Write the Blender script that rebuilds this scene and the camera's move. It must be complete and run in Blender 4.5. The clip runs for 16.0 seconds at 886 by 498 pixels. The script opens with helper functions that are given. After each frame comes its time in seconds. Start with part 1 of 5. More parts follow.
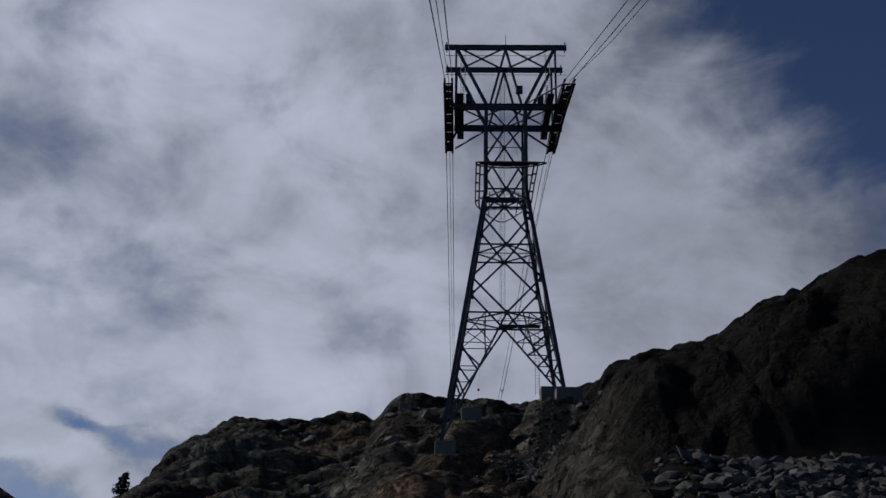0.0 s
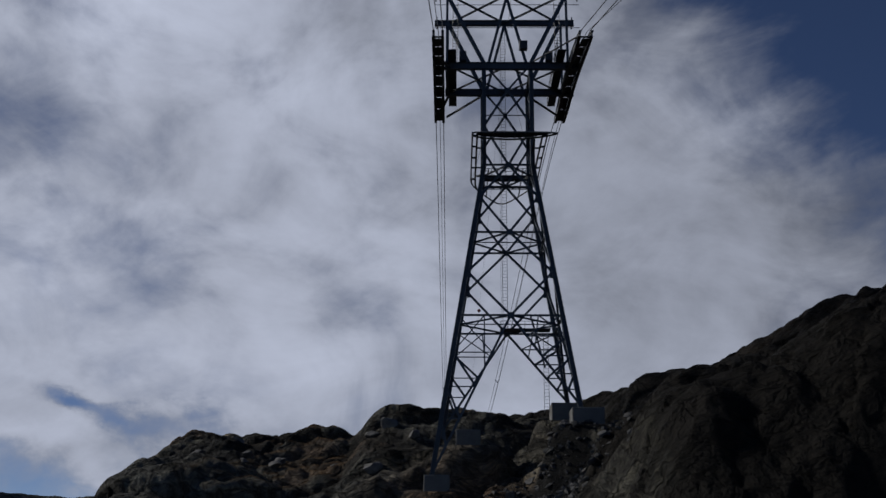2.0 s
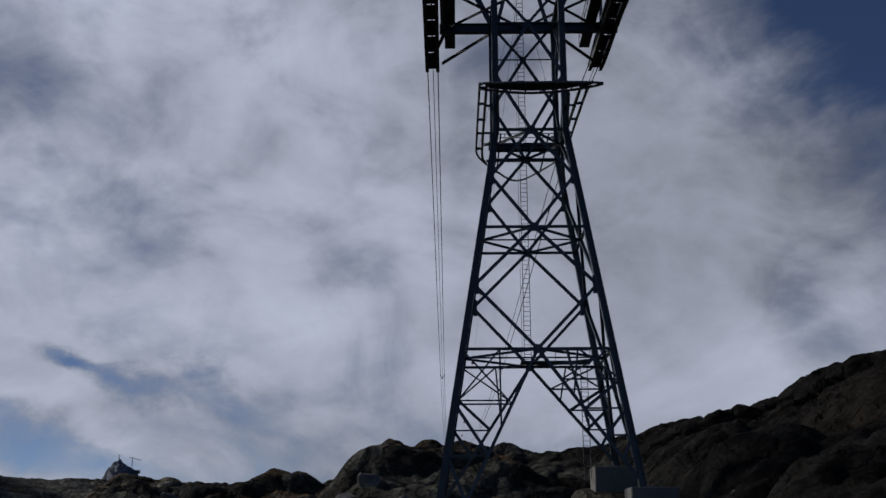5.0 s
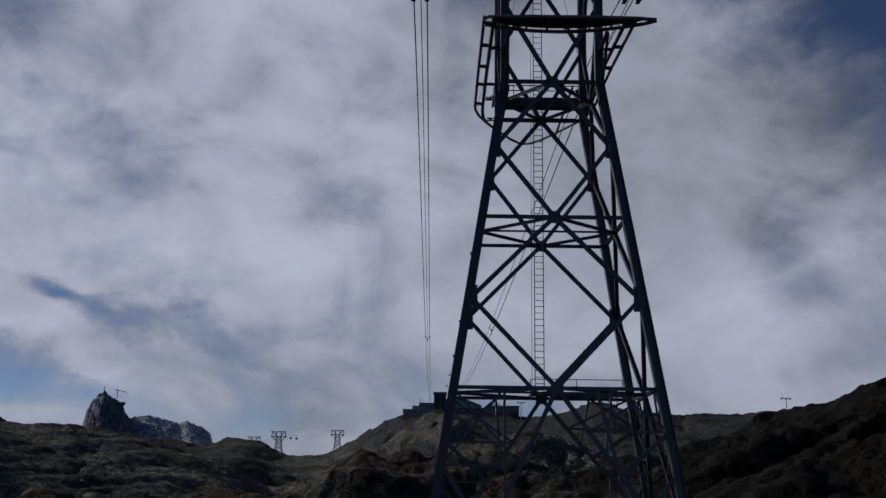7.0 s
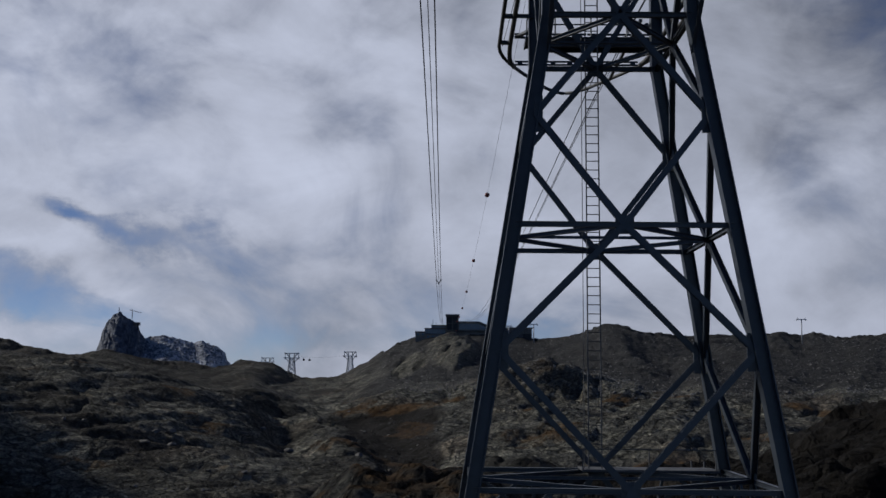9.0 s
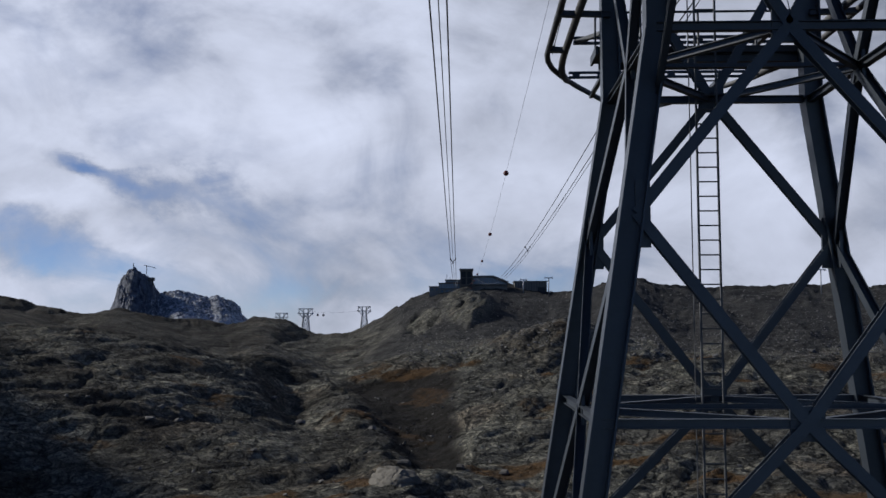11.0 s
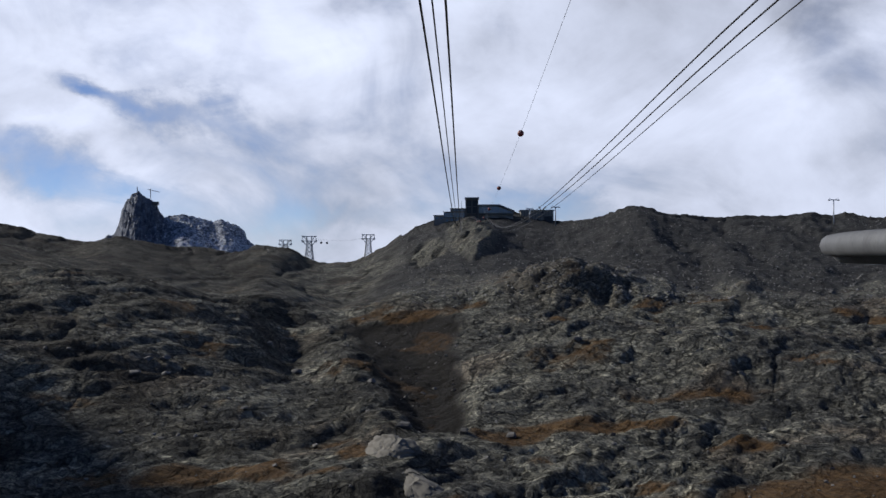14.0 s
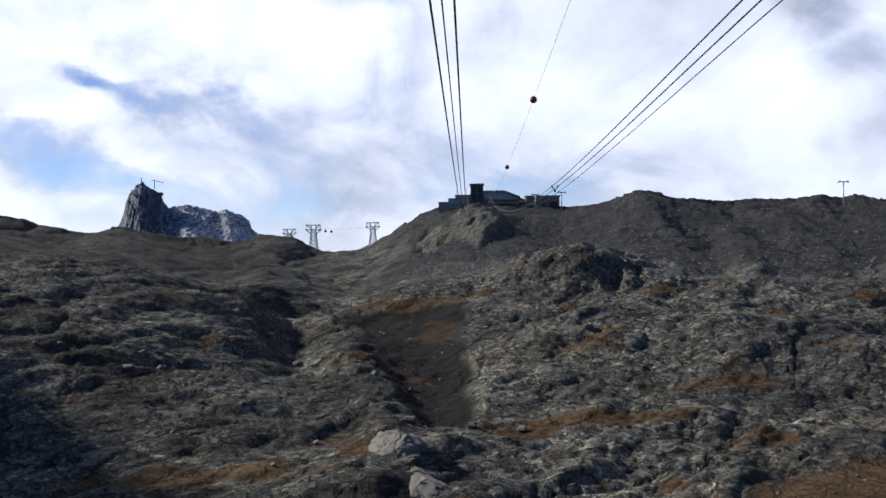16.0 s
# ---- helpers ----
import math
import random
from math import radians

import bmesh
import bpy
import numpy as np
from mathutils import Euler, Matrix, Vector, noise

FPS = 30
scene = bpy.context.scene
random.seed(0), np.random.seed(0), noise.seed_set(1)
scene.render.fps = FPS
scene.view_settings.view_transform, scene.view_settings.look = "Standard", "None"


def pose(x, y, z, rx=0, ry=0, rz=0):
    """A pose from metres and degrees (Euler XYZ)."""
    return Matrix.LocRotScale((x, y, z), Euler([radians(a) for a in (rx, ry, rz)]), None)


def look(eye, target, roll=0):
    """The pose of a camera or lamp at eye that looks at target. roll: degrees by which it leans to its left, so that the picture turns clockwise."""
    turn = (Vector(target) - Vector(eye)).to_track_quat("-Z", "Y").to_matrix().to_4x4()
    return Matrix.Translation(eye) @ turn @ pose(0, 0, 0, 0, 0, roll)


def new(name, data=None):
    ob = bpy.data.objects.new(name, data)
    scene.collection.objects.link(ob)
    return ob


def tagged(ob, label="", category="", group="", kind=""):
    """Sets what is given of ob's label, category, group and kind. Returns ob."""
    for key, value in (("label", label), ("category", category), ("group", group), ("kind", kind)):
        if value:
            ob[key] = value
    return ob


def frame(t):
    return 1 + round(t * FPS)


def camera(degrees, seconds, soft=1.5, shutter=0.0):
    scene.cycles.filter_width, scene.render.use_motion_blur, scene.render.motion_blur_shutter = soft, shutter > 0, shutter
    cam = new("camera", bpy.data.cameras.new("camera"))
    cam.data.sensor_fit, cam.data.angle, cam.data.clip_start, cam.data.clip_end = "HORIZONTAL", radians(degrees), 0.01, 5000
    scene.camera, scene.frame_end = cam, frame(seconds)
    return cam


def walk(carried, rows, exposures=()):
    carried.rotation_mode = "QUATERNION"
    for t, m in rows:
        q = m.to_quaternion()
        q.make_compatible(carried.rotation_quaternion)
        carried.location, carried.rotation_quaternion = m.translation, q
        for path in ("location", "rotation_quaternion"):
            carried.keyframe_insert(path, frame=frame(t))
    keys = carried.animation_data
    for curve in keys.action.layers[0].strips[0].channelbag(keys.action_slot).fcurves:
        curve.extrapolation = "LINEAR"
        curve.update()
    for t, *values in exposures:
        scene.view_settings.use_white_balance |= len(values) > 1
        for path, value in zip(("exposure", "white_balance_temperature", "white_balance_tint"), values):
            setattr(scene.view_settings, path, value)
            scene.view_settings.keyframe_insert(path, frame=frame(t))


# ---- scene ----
cam = camera(46.53, 16.0)
PATH = [
    (0.0, 3.167, -4.773, 3.598, 109.099, -0.953, 1.232),
    (0.5, 3.068, -0.79, 5.155, 108.746, -0.932, 1.328),
    (1.0, 2.968, 3.246, 6.756, 108.32, -0.696, 0.991),
    (1.5, 2.869, 7.29, 8.416, 108.046, -0.685, 0.593),
    (2.0, 2.775, 11.238, 10.275, 107.758, -0.489, 0.827),
    (2.5, 2.69, 15.021, 12.169, 107.206, -0.127, 1.038),
    (3.0, 2.613, 18.831, 14.01, 106.861, -0.0, 1.12),
    (3.5, 2.546, 22.58, 15.609, 106.597, 0.133, 1.165),
    (4.0, 2.49, 26.602, 17.105, 106.374, 0.501, 1.119),
    (6.5, 2.287, 44.857, 25.197, 102.875, -0.636, 0.04),
    (7.0, 2.259, 48.509, 26.716, 101.896, -0.705, -0.114),
    (7.5, 2.242, 51.916, 28.166, 100.623, -0.849, -0.24),
    (8.0, 2.233, 55.334, 29.576, 99.374, -0.846, -0.138),
    (8.5, 2.224, 58.613, 30.995, 98.092, -0.616, 0.291),
    (9.0, 2.203, 61.898, 32.433, 97.365, -0.511, 0.585),
    (9.5, 2.165, 65.182, 33.805, 96.656, -0.14, 0.736),
    (10.0, 2.102, 68.337, 35.208, 95.952, -0.09, 1.112),
    (12.5, 1.618, 82.78, 41.857, 92.917, 0.294, 1.499),
    (13.0, 1.626, 86.19, 43.025, 92.523, 0.064, 1.067),
    (13.5, 1.70, 89.43, 43.815, 91.963, -0.2, 1.113),
    (14.0, 1.78, 92.5, 44.31, 90.353, -0.03, 1.675),
    (14.5, 1.79, 95.4, 44.5, 88.666, -0.19, 1.128),
    (15.0, 1.711, 98.1, 44.45, 88.501, 0.124, 1.905),
    (15.5, 1.621, 100.65, 44.2, 88.523, 0.449, 2.229),
    (16.0, 1.53, 103.1, 43.9, 89.667, 0.646, 1.973),
]
EXPOSURES = [(0.0, -0.18), (4.0, -0.18), (7.0, -0.2), (9.0, 0.05), (10.0, 0.28), (12.5, 0.58), (13.5, 0.68), (14.5, 0.84), (15.5, 1.08), (16.0, 1.17)]
walk(cam, [(t, pose(x, y, z, rx, ry, rz)) for t, x, y, z, rx, ry, rz in PATH], EXPOSURES)

# ---------------------------------------------------------------- light
SUN_AZ, SUN_EL = -66.0, 30.0      # degrees from straight ahead (y), positive to the right; height


def nodes_of(tree):
    tree.nodes.clear()
    return tree.nodes, tree.links


def make_world():
    world = bpy.data.worlds.new("sky")
    world.use_nodes = True
    nd, ln = nodes_of(world.node_tree)
    out = nd.new("ShaderNodeOutputWorld")
    bg = nd.new("ShaderNodeBackground")
    sky = nd.new("ShaderNodeTexSky")
    sky.sky_type, sky.sun_disc = "NISHITA", False
    sky.sun_elevation, sky.sun_rotation = radians(SUN_EL), radians(SUN_AZ)
    sky.altitude, sky.air_density, sky.dust_density = 2800, 0.75, 0.0
    co = nd.new("ShaderNodeTexCoord")
    mp = nd.new("ShaderNodeMapping")
    mp.inputs["Rotation"].default_value = (0, radians(28), radians(10))
    mp.inputs["Scale"].default_value = (1.0, 1.0, 1.4)
    ln.new(co.outputs["Generated"], mp.inputs["Vector"])

    def fbm(scale, detail, rough, distort, w=0.0):
        n = nd.new("ShaderNodeTexNoise")
        n.noise_dimensions = "4D"
        n.inputs["W"].default_value = w
        n.inputs["Scale"].default_value = scale
        n.inputs["Detail"].default_value = detail
        n.inputs["Roughness"].default_value = rough
        n.inputs["Distortion"].default_value = distort
        ln.new(mp.outputs["Vector"], n.inputs["Vector"])
        return n.outputs["Fac"]

    def calc(op, a, b, clamp=False):
        m = nd.new("ShaderNodeMath")
        m.operation, m.use_clamp = op, clamp
        for i, v in enumerate((a, b)):
            if isinstance(v, (int, float)):
                m.inputs[i].default_value = v
            else:
                ln.new(v, m.inputs[i])
        return m.outputs[0]

    def ramp(v, lo, hi, to0, to1):
        m = nd.new("ShaderNodeMapRange")
        m.interpolation_type = "SMOOTHSTEP"
        m.inputs["From Min"].default_value, m.inputs["From Max"].default_value = lo, hi
        m.inputs["To Min"].default_value, m.inputs["To Max"].default_value = to0, to1
        ln.new(v, m.inputs["Value"])
        return m.outputs["Result"]

    # direction as two slopes, sideways and upward, shaken a little so that no edge is smooth
    xyz = nd.new("ShaderNodeSeparateXYZ")
    ln.new(co.outputs["Generated"], xyz.inputs["Vector"])
    ahead = calc("MAXIMUM", xyz.outputs["Y"], 0.05)
    jit = fbm(6.0, 7.0, 0.6, 0.6, 5.5)
    jit2 = fbm(5.0, 7.0, 0.6, 0.6, 9.5)
    side = calc("ADD", calc("DIVIDE", xyz.outputs["X"], ahead), calc("MULTIPLY", calc("SUBTRACT", jit, 0.5), 0.30))
    rise = calc("ADD", calc("DIVIDE", xyz.outputs["Z"], ahead), calc("MULTIPLY", calc("SUBTRACT", jit2, 0.5), 0.16))

    def clearing(az, el, ra, rb, turn, amount):
        # an elongated opening in the cloud: centre, half sizes and turn in degrees
        c, n = math.cos(radians(turn)), math.sin(radians(turn))
        du = calc("SUBTRACT", side, math.tan(radians(az)))
        dv = calc("SUBTRACT", rise, math.tan(radians(el)))
        p = calc("DIVIDE", calc("ADD", calc("MULTIPLY", du, c), calc("MULTIPLY", dv, n)), math.tan(radians(ra)))
        q = calc("DIVIDE", calc("SUBTRACT", calc("MULTIPLY", dv, c), calc("MULTIPLY", du, n)), math.tan(radians(rb)))
        d = calc("SQRT", calc("ADD", calc("MULTIPLY", p, p), calc("MULTIPLY", q, q)), 0.0)
        return ramp(d, 0.0, 1.6, amount, 0.0)

    big = fbm(2.6, 6.0, 0.52, 0.5, 3.1)
    fine = fbm(7.5, 8.0, 0.55, 0.7, 1.3)
    streak = nd.new("ShaderNodeTexNoise")
    stretch = nd.new("ShaderNodeMapping")
    stretch.inputs["Rotation"].default_value = (0, radians(32), 0)
    stretch.inputs["Scale"].default_value = (1.3, 1.3, 2.6)
    ln.new(co.outputs["Generated"], stretch.inputs["Vector"])
    ln.new(stretch.outputs["Vector"], streak.inputs["Vector"])
    streak.inputs["Scale"].default_value, streak.inputs["Detail"].default_value = 2.4, 8.0
    streak.inputs["Roughness"].default_value, streak.inputs["Distortion"].default_value = 0.58, 0.4
    cover = calc("ADD", calc("ADD", calc("MULTIPLY", big, 0.95), calc("MULTIPLY", calc("ADD", calc("MULTIPLY", calc("SUBTRACT", fine, 0.5), 1.5), 0.5), 0.52)), calc("MULTIPLY", streak.outputs["Fac"], 0.18))
    for az, el, near, far, turn, amount in CLEARINGS:
        cover = calc("SUBTRACT", cover, clearing(az, el, near, far, turn, amount))
    # the cloud bank lies ahead; overhead and behind the sky is clear
    cover = calc("SUBTRACT", cover, ramp(calc("ADD", xyz.outputs["Y"], calc("MULTIPLY", xyz.outputs["Z"], -0.55)), 0.45, 0.0, 0.0, 1.0))
    alpha = ramp(cover, 0.40, 0.86, 0.0, 1.0)
    shade = calc("ADD", ramp(cover, 0.62, 1.0, 0.66, 1.02), calc("MULTIPLY", calc("SUBTRACT", fbm(4.2, 10.0, 0.6, 0.7, 7.7), 0.5), 1.05))
    shade = calc("ADD", shade, calc("MULTIPLY", calc("SUBTRACT", streak.outputs["Fac"], 0.5), 0.35))
    shade = calc("ADD", shade, ramp(calc("ABSOLUTE", calc("ADD", side, 0.24), 0.0), 0.0, 0.62, 0.17, -0.06))
    # thicker, greyer banks and thinner, brighter ones
    for az, el, near, far, turn, amount in BANKS:
        shade = calc("ADD", shade, clearing(az, el, near, far, turn, amount))
    cloud = nd.new("ShaderNodeMix")
    cloud.data_type = "RGBA"
    cloud.blend_type = "MULTIPLY"
    cloud.inputs["Factor"].default_value = 1.0
    cloud.inputs["A"].default_value = CLOUD
    ln.new(shade, cloud.inputs["B"])
    blue = nd.new("ShaderNodeMix")
    blue.data_type = "RGBA"
    blue.blend_type = "MULTIPLY"
    blue.inputs["Factor"].default_value = 1.0
    ln.new(sky.outputs["Color"], blue.inputs["A"])
    blue.inputs["B"].default_value = BLUE
    both = nd.new("ShaderNodeMix")
    both.data_type = "RGBA"
    ln.new(alpha, both.inputs["Factor"])
    ln.new(blue.outputs["Result"], both.inputs["A"])
    ln.new(cloud.outputs["Result"], both.inputs["B"])
    ln.new(both.outputs["Result"], bg.inputs["Color"])
    bg.inputs["Strength"].default_value = SKY
    ln.new(bg.outputs["Background"], out.inputs["Surface"])
    scene.world = world


SKY = 0.10
BLUE = (0.37, 0.41, 0.52, 1)
CLOUD = (3.8, 4.13, 5.1, 1)
CLEARINGS = [(26, 28.5, 15, 9.5, -42, 0.60), (30, 19, 8, 8, -25, 0.30), (19, 32, 5, 5, 0, 0.15), (-16.5, 8.5, 8.0, 1.1, -17, 0.24), (-20.6, 9.8, 3.2, 1.0, -8, 0.24), (-23.5, 5.4, 5.0, 1.3, -14, 0.27), (-19.5, 4.0, 5.5, 0.7, -4, 0.17),
             (-11, 2.6, 9, 0.9, 0, 0.13), (-8.0, 7.0, 4.5, 1.1, -12, 0.09), (3.5, 3.0, 5.5, 0.8, 0, 0.20), (-25.5, 23, 4, 4, 25, 0.14), (10.5, 30, 8, 2.0, 38, 0.10), (13, 15, 9, 2, -20, 0.07)]
BANKS = [(-22, 17, 8, 6, 0, 0.26), (-23, 28, 7, 5, 0, 0.16), (15.5, 24.5, 7, 2.2, -42, 0.16), (-14, 11.5, 9, 1.6, -12, 0.12), (-22.5, 7.6, 5, 0.9, 14, 0.14),
         (2, 23, 7, 5, 30, -0.21), (8, 29, 8, 5, 35, -0.22), (-4, 31, 8, 4, 0, -0.32), (21.5, 10.5, 6, 4, 0, 0.27), (17, 15, 11, 7, 0, -0.17), (10, 8.5, 8, 1.6, 6, 0.08), (-7, 12, 4, 3.5, 60, 0.08)]
make_world()
sun_data = bpy.data.lights.new("sun", "SUN")
sun_data.energy, sun_data.angle, sun_data.color = 2.4, radians(4.0), (1.0, 0.96, 0.90)
sun = new("sun", sun_data)
_a, _e = radians(SUN_AZ), radians(SUN_EL)
sun.matrix_world = look((200 * math.sin(_a) * math.cos(_e), 200 * math.cos(_a) * math.cos(_e), 60 + 200 * math.sin(_e)), (0, 0, 60))


# ---------------------------------------------------------------- materials
def material(name):
    m = bpy.data.materials.new(name)
    m.use_nodes = True
    nd, ln = nodes_of(m.node_tree)
    out = nd.new("ShaderNodeOutputMaterial")
    bs = nd.new("ShaderNodeBsdfPrincipled")
    ln.new(bs.outputs["BSDF"], out.inputs["Surface"])
    return m, nd, ln, bs


def noise_node(nd, ln, vec, scale, detail=6.0, rough=0.55, distort=0.0):
    n = nd.new("ShaderNodeTexNoise")
    n.inputs["Scale"].default_value = scale
    n.inputs["Detail"].default_value = detail
    n.inputs["Roughness"].default_value = rough
    n.inputs["Distortion"].default_value = distort
    if vec is not None:
        ln.new(vec, n.inputs["Vector"])
    return n.outputs["Fac"]


def ramp_node(nd, ln, fac, stops):
    r = nd.new("ShaderNodeValToRGB")
    els = r.color_ramp.elements
    while len(els) < len(stops):
        els.new(0.5)
    for el, (p, c) in zip(els, stops):
        el.position, el.color = p, (*c, 1)
    ln.new(fac, r.inputs["Fac"])
    return r.outputs["Color"]


def mix_node(nd, ln, fac, a, b, blend="MIX"):
    m = nd.new("ShaderNodeMix")
    m.data_type, m.blend_type = "RGBA", blend
    for key, v in (("Factor", fac), ("A", a), ("B", b)):
        if isinstance(v, (int, float)):
            m.inputs[key].default_value = v
        elif isinstance(v, tuple):
            m.inputs[key].default_value = (*v, 1)
        else:
            ln.new(v, m.inputs[key])
    return m.outputs["Result"]


def bump_node(nd, ln, height, strength, distance, normal=None):
    b = nd.new("ShaderNodeBump")
    b.inputs["Strength"].default_value, b.inputs["Distance"].default_value = strength, distance
    ln.new(height, b.inputs["Height"])
    if normal is not None:
        ln.new(normal, b.inputs["Normal"])
    return b.outputs["Normal"]


def coords(nd):
    return nd.new("ShaderNodeTexCoord").outputs["Object"]


def simple(name, col, rough, metal=0.0, vary=0.25, scale=3.0, bump=0.0):
    m, nd, ln, bs = material(name)
    v = coords(nd)
    f = noise_node(nd, ln, v, scale, 8, 0.6)
    g = noise_node(nd, ln, v, scale * 9, 4, 0.6)
    lo = tuple(c * (1 - vary) for c in col)
    hi = tuple(min(1, c * (1 + vary)) for c in col)
    c = ramp_node(nd, ln, f, [(0.3, lo), (0.7, hi)])
    c = mix_node(nd, ln, 0.25, c, ramp_node(nd, ln, g, [(0.35, lo), (0.65, hi)]))
    ln.new(c, bs.inputs["Base Color"])
    r = nd.new("ShaderNodeMapRange")
    r.inputs["To Min"].default_value, r.inputs["To Max"].default_value = rough - 0.1, rough + 0.1
    ln.new(g, r.inputs["Value"])
    ln.new(r.outputs["Result"], bs.inputs["Roughness"])
    bs.inputs["Metallic"].default_value = metal
    if bump:
        ln.new(bump_node(nd, ln, g, 0.6, bump), bs.inputs["Normal"])
    return m


def ground_material():
    m, nd, ln, bs = material("alpine_ground")
    v = coords(nd)
    at = nd.new("ShaderNodeAttribute")
    at.attribute_name = "cover"
    sep = nd.new("ShaderNodeSeparateColor")
    ln.new(at.outputs["Color"], sep.inputs["Color"])
    scree, grass, warm, soil_shade = sep.outputs[0], sep.outputs[1], sep.outputs[2], at.outputs["Alpha"]
    big = noise_node(nd, ln, v, 0.035, 6, 0.6, 0.6)
    mid = noise_node(nd, ln, v, 0.25, 8, 0.62, 0.8)
    small = noise_node(nd, ln, v, 1.6, 8, 0.65)
    rock = ramp_node(nd, ln, mid, [(0.30, (0.018, 0.019, 0.019)), (0.44, (0.055, 0.056, 0.052)), (0.56, (0.150, 0.149, 0.134)), (0.70, (0.35, 0.343, 0.305))])
    rock = mix_node(nd, ln, 0.45, rock, ramp_node(nd, ln, small, [(0.3, (0.028, 0.028, 0.028)), (0.7, (0.225, 0.215, 0.19))]))
    rock = mix_node(nd, ln, ramp_node(nd, ln, big, [(0.35, (0, 0, 0)), (0.65, (0.40, 0.40, 0.40))]), rock, (0.070, 0.072, 0.070), "MIX")
    rock = mix_node(nd, ln, 1.0, rock, ramp_node(nd, ln, noise_node(nd, ln, v, 0.022, 5, 0.6, 0.8), [(0.36, (0.80, 0.81, 0.83)), (0.62, (1.85, 1.84, 1.72))]), "MULTIPLY")
    rock = mix_node(nd, ln, warm, rock, mix_node(nd, ln, mid, (0.13, 0.075, 0.045), (0.30, 0.21, 0.14)))
    grit = noise_node(nd, ln, v, 0.30, 14, 0.80)
    gravel = ramp_node(nd, ln, grit, [(0.32, (0.012, 0.0125, 0.013)), (0.49, (0.032, 0.0325, 0.033)), (0.60, (0.080, 0.080, 0.078)), (0.70, (0.22, 0.216, 0.206))])
    drift = noise_node(nd, ln, v, 0.045, 7, 0.62, 0.8)
    gravel = mix_node(nd, ln, 1.0, gravel, ramp_node(nd, ln, drift, [(0.34, (0.48, 0.50, 0.52)), (0.66, (1.35, 1.33, 1.27))]), "MULTIPLY")
    turf = ramp_node(nd, ln, noise_node(nd, ln, v, 0.5, 8, 0.7), [(0.3, (0.035, 0.028, 0.013)), (0.5, (0.105, 0.056, 0.020)), (0.7, (0.18, 0.105, 0.038))])
    c = mix_node(nd, ln, scree, rock, gravel)
    c = mix_node(nd, ln, grass, c, turf)
    ln.new(c, bs.inputs["Base Color"])
    bs.inputs["Roughness"].default_value = 0.88
    bs.inputs["Specular IOR Level"].default_value = 0.12
    nz = nd.new("ShaderNodeTexNoise")
    nz.inputs["Scale"].default_value, nz.inputs["Detail"].default_value = 0.12, 5
    ln.new(v, nz.inputs["Vector"])
    ma = nd.new("ShaderNodeVectorMath")
    ma.operation = "MULTIPLY_ADD"
    ma.inputs[1].default_value = (10, 10, 10)
    ln.new(nz.outputs["Color"], ma.inputs[0])
    ln.new(v, ma.inputs[2])
    bed = nd.new("ShaderNodeMapping")
    bed.inputs["Rotation"].default_value = (radians(12), radians(-16), radians(-20))
    bed.inputs["Scale"].default_value = (0.75, 0.5, 1.3)
    ln.new(ma.outputs["Vector"], bed.inputs["Vector"])

    def joints(scale, width):
        e = nd.new("ShaderNodeTexVoronoi")
        e.feature = "DISTANCE_TO_EDGE"
        e.inputs["Scale"].default_value = scale
        ln.new(bed.outputs["Vector"], e.inputs["Vector"])
        f = nd.new("ShaderNodeTexVoronoi")
        f.inputs["Scale"].default_value = scale
        ln.new(bed.outputs["Vector"], f.inputs["Vector"])
        one = nd.new("ShaderNodeSeparateColor")
        ln.new(f.outputs["Color"], one.inputs["Color"])
        return ramp_node(nd, ln, e.outputs["Distance"], [(0.0, (0, 0, 0)), (width, (1, 1, 1))]), one.outputs[0]

    j1, p1 = joints(0.16, 0.07)
    j2, p2 = joints(0.55, 0.06)
    j3, p3 = joints(1.5, 0.07)
    flake = noise_node(nd, ln, bed.outputs["Vector"], 0.9, 5, 0.6, 1.2)
    bare = nd.new("ShaderNodeMath")
    bare.operation = "SUBTRACT"
    bare.use_clamp = True
    bare.inputs[0].default_value = 1.0
    ln.new(scree, bare.inputs[1])
    # lichen-dark joints, and plates of slightly different tone
    tone = mix_node(nd, ln, p2, (0.62, 0.635, 0.66), (1.36, 1.34, 1.27))
    plates = mix_node(nd, ln, 1.0, rock, tone, "MULTIPLY")
    plates = mix_node(nd, ln, 1.0, plates, ramp_node(nd, ln, flake, [(0.36, (0.42, 0.43, 0.45)), (0.52, (1.0, 1.0, 1.0)), (0.66, (1.65, 1.62, 1.52))]), "MULTIPLY")
    plates = mix_node(nd, ln, 1.0, plates, mix_node(nd, ln, p3, (0.70, 0.71, 0.72), (1.28, 1.27, 1.22)), "MULTIPLY")
    plates = mix_node(nd, ln, 0.75, plates, mix_node(nd, ln, j1, (0.02, 0.02, 0.018), plates))
    plates = mix_node(nd, ln, 0.7, plates, mix_node(nd, ln, j2, (0.025, 0.025, 0.022), plates))
    c = mix_node(nd, ln, scree, plates, gravel)
    # near-black of the gully earth, also used for painted shade
    c = mix_node(nd, ln, soil_shade, c, ramp_node(nd, ln, small, [(0.3, (0.005, 0.0046, 0.004)), (0.75, (0.020, 0.017, 0.013))]))
    c = mix_node(nd, ln, grass, c, turf)
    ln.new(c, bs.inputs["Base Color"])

    def stepped(height, strength, distance, normal):
        b = nd.new("ShaderNodeBump")
        b.inputs["Distance"].default_value = distance
        k = nd.new("ShaderNodeMath")
        k.operation = "MULTIPLY"
        k.inputs[1].default_value = strength
        ln.new(bare.outputs[0], k.inputs[0])
        ln.new(k.outputs[0], b.inputs["Strength"])
        ln.new(height, b.inputs["Height"])
        if normal is not None:
            ln.new(normal, b.inputs["Normal"])
        return b.outputs["Normal"]

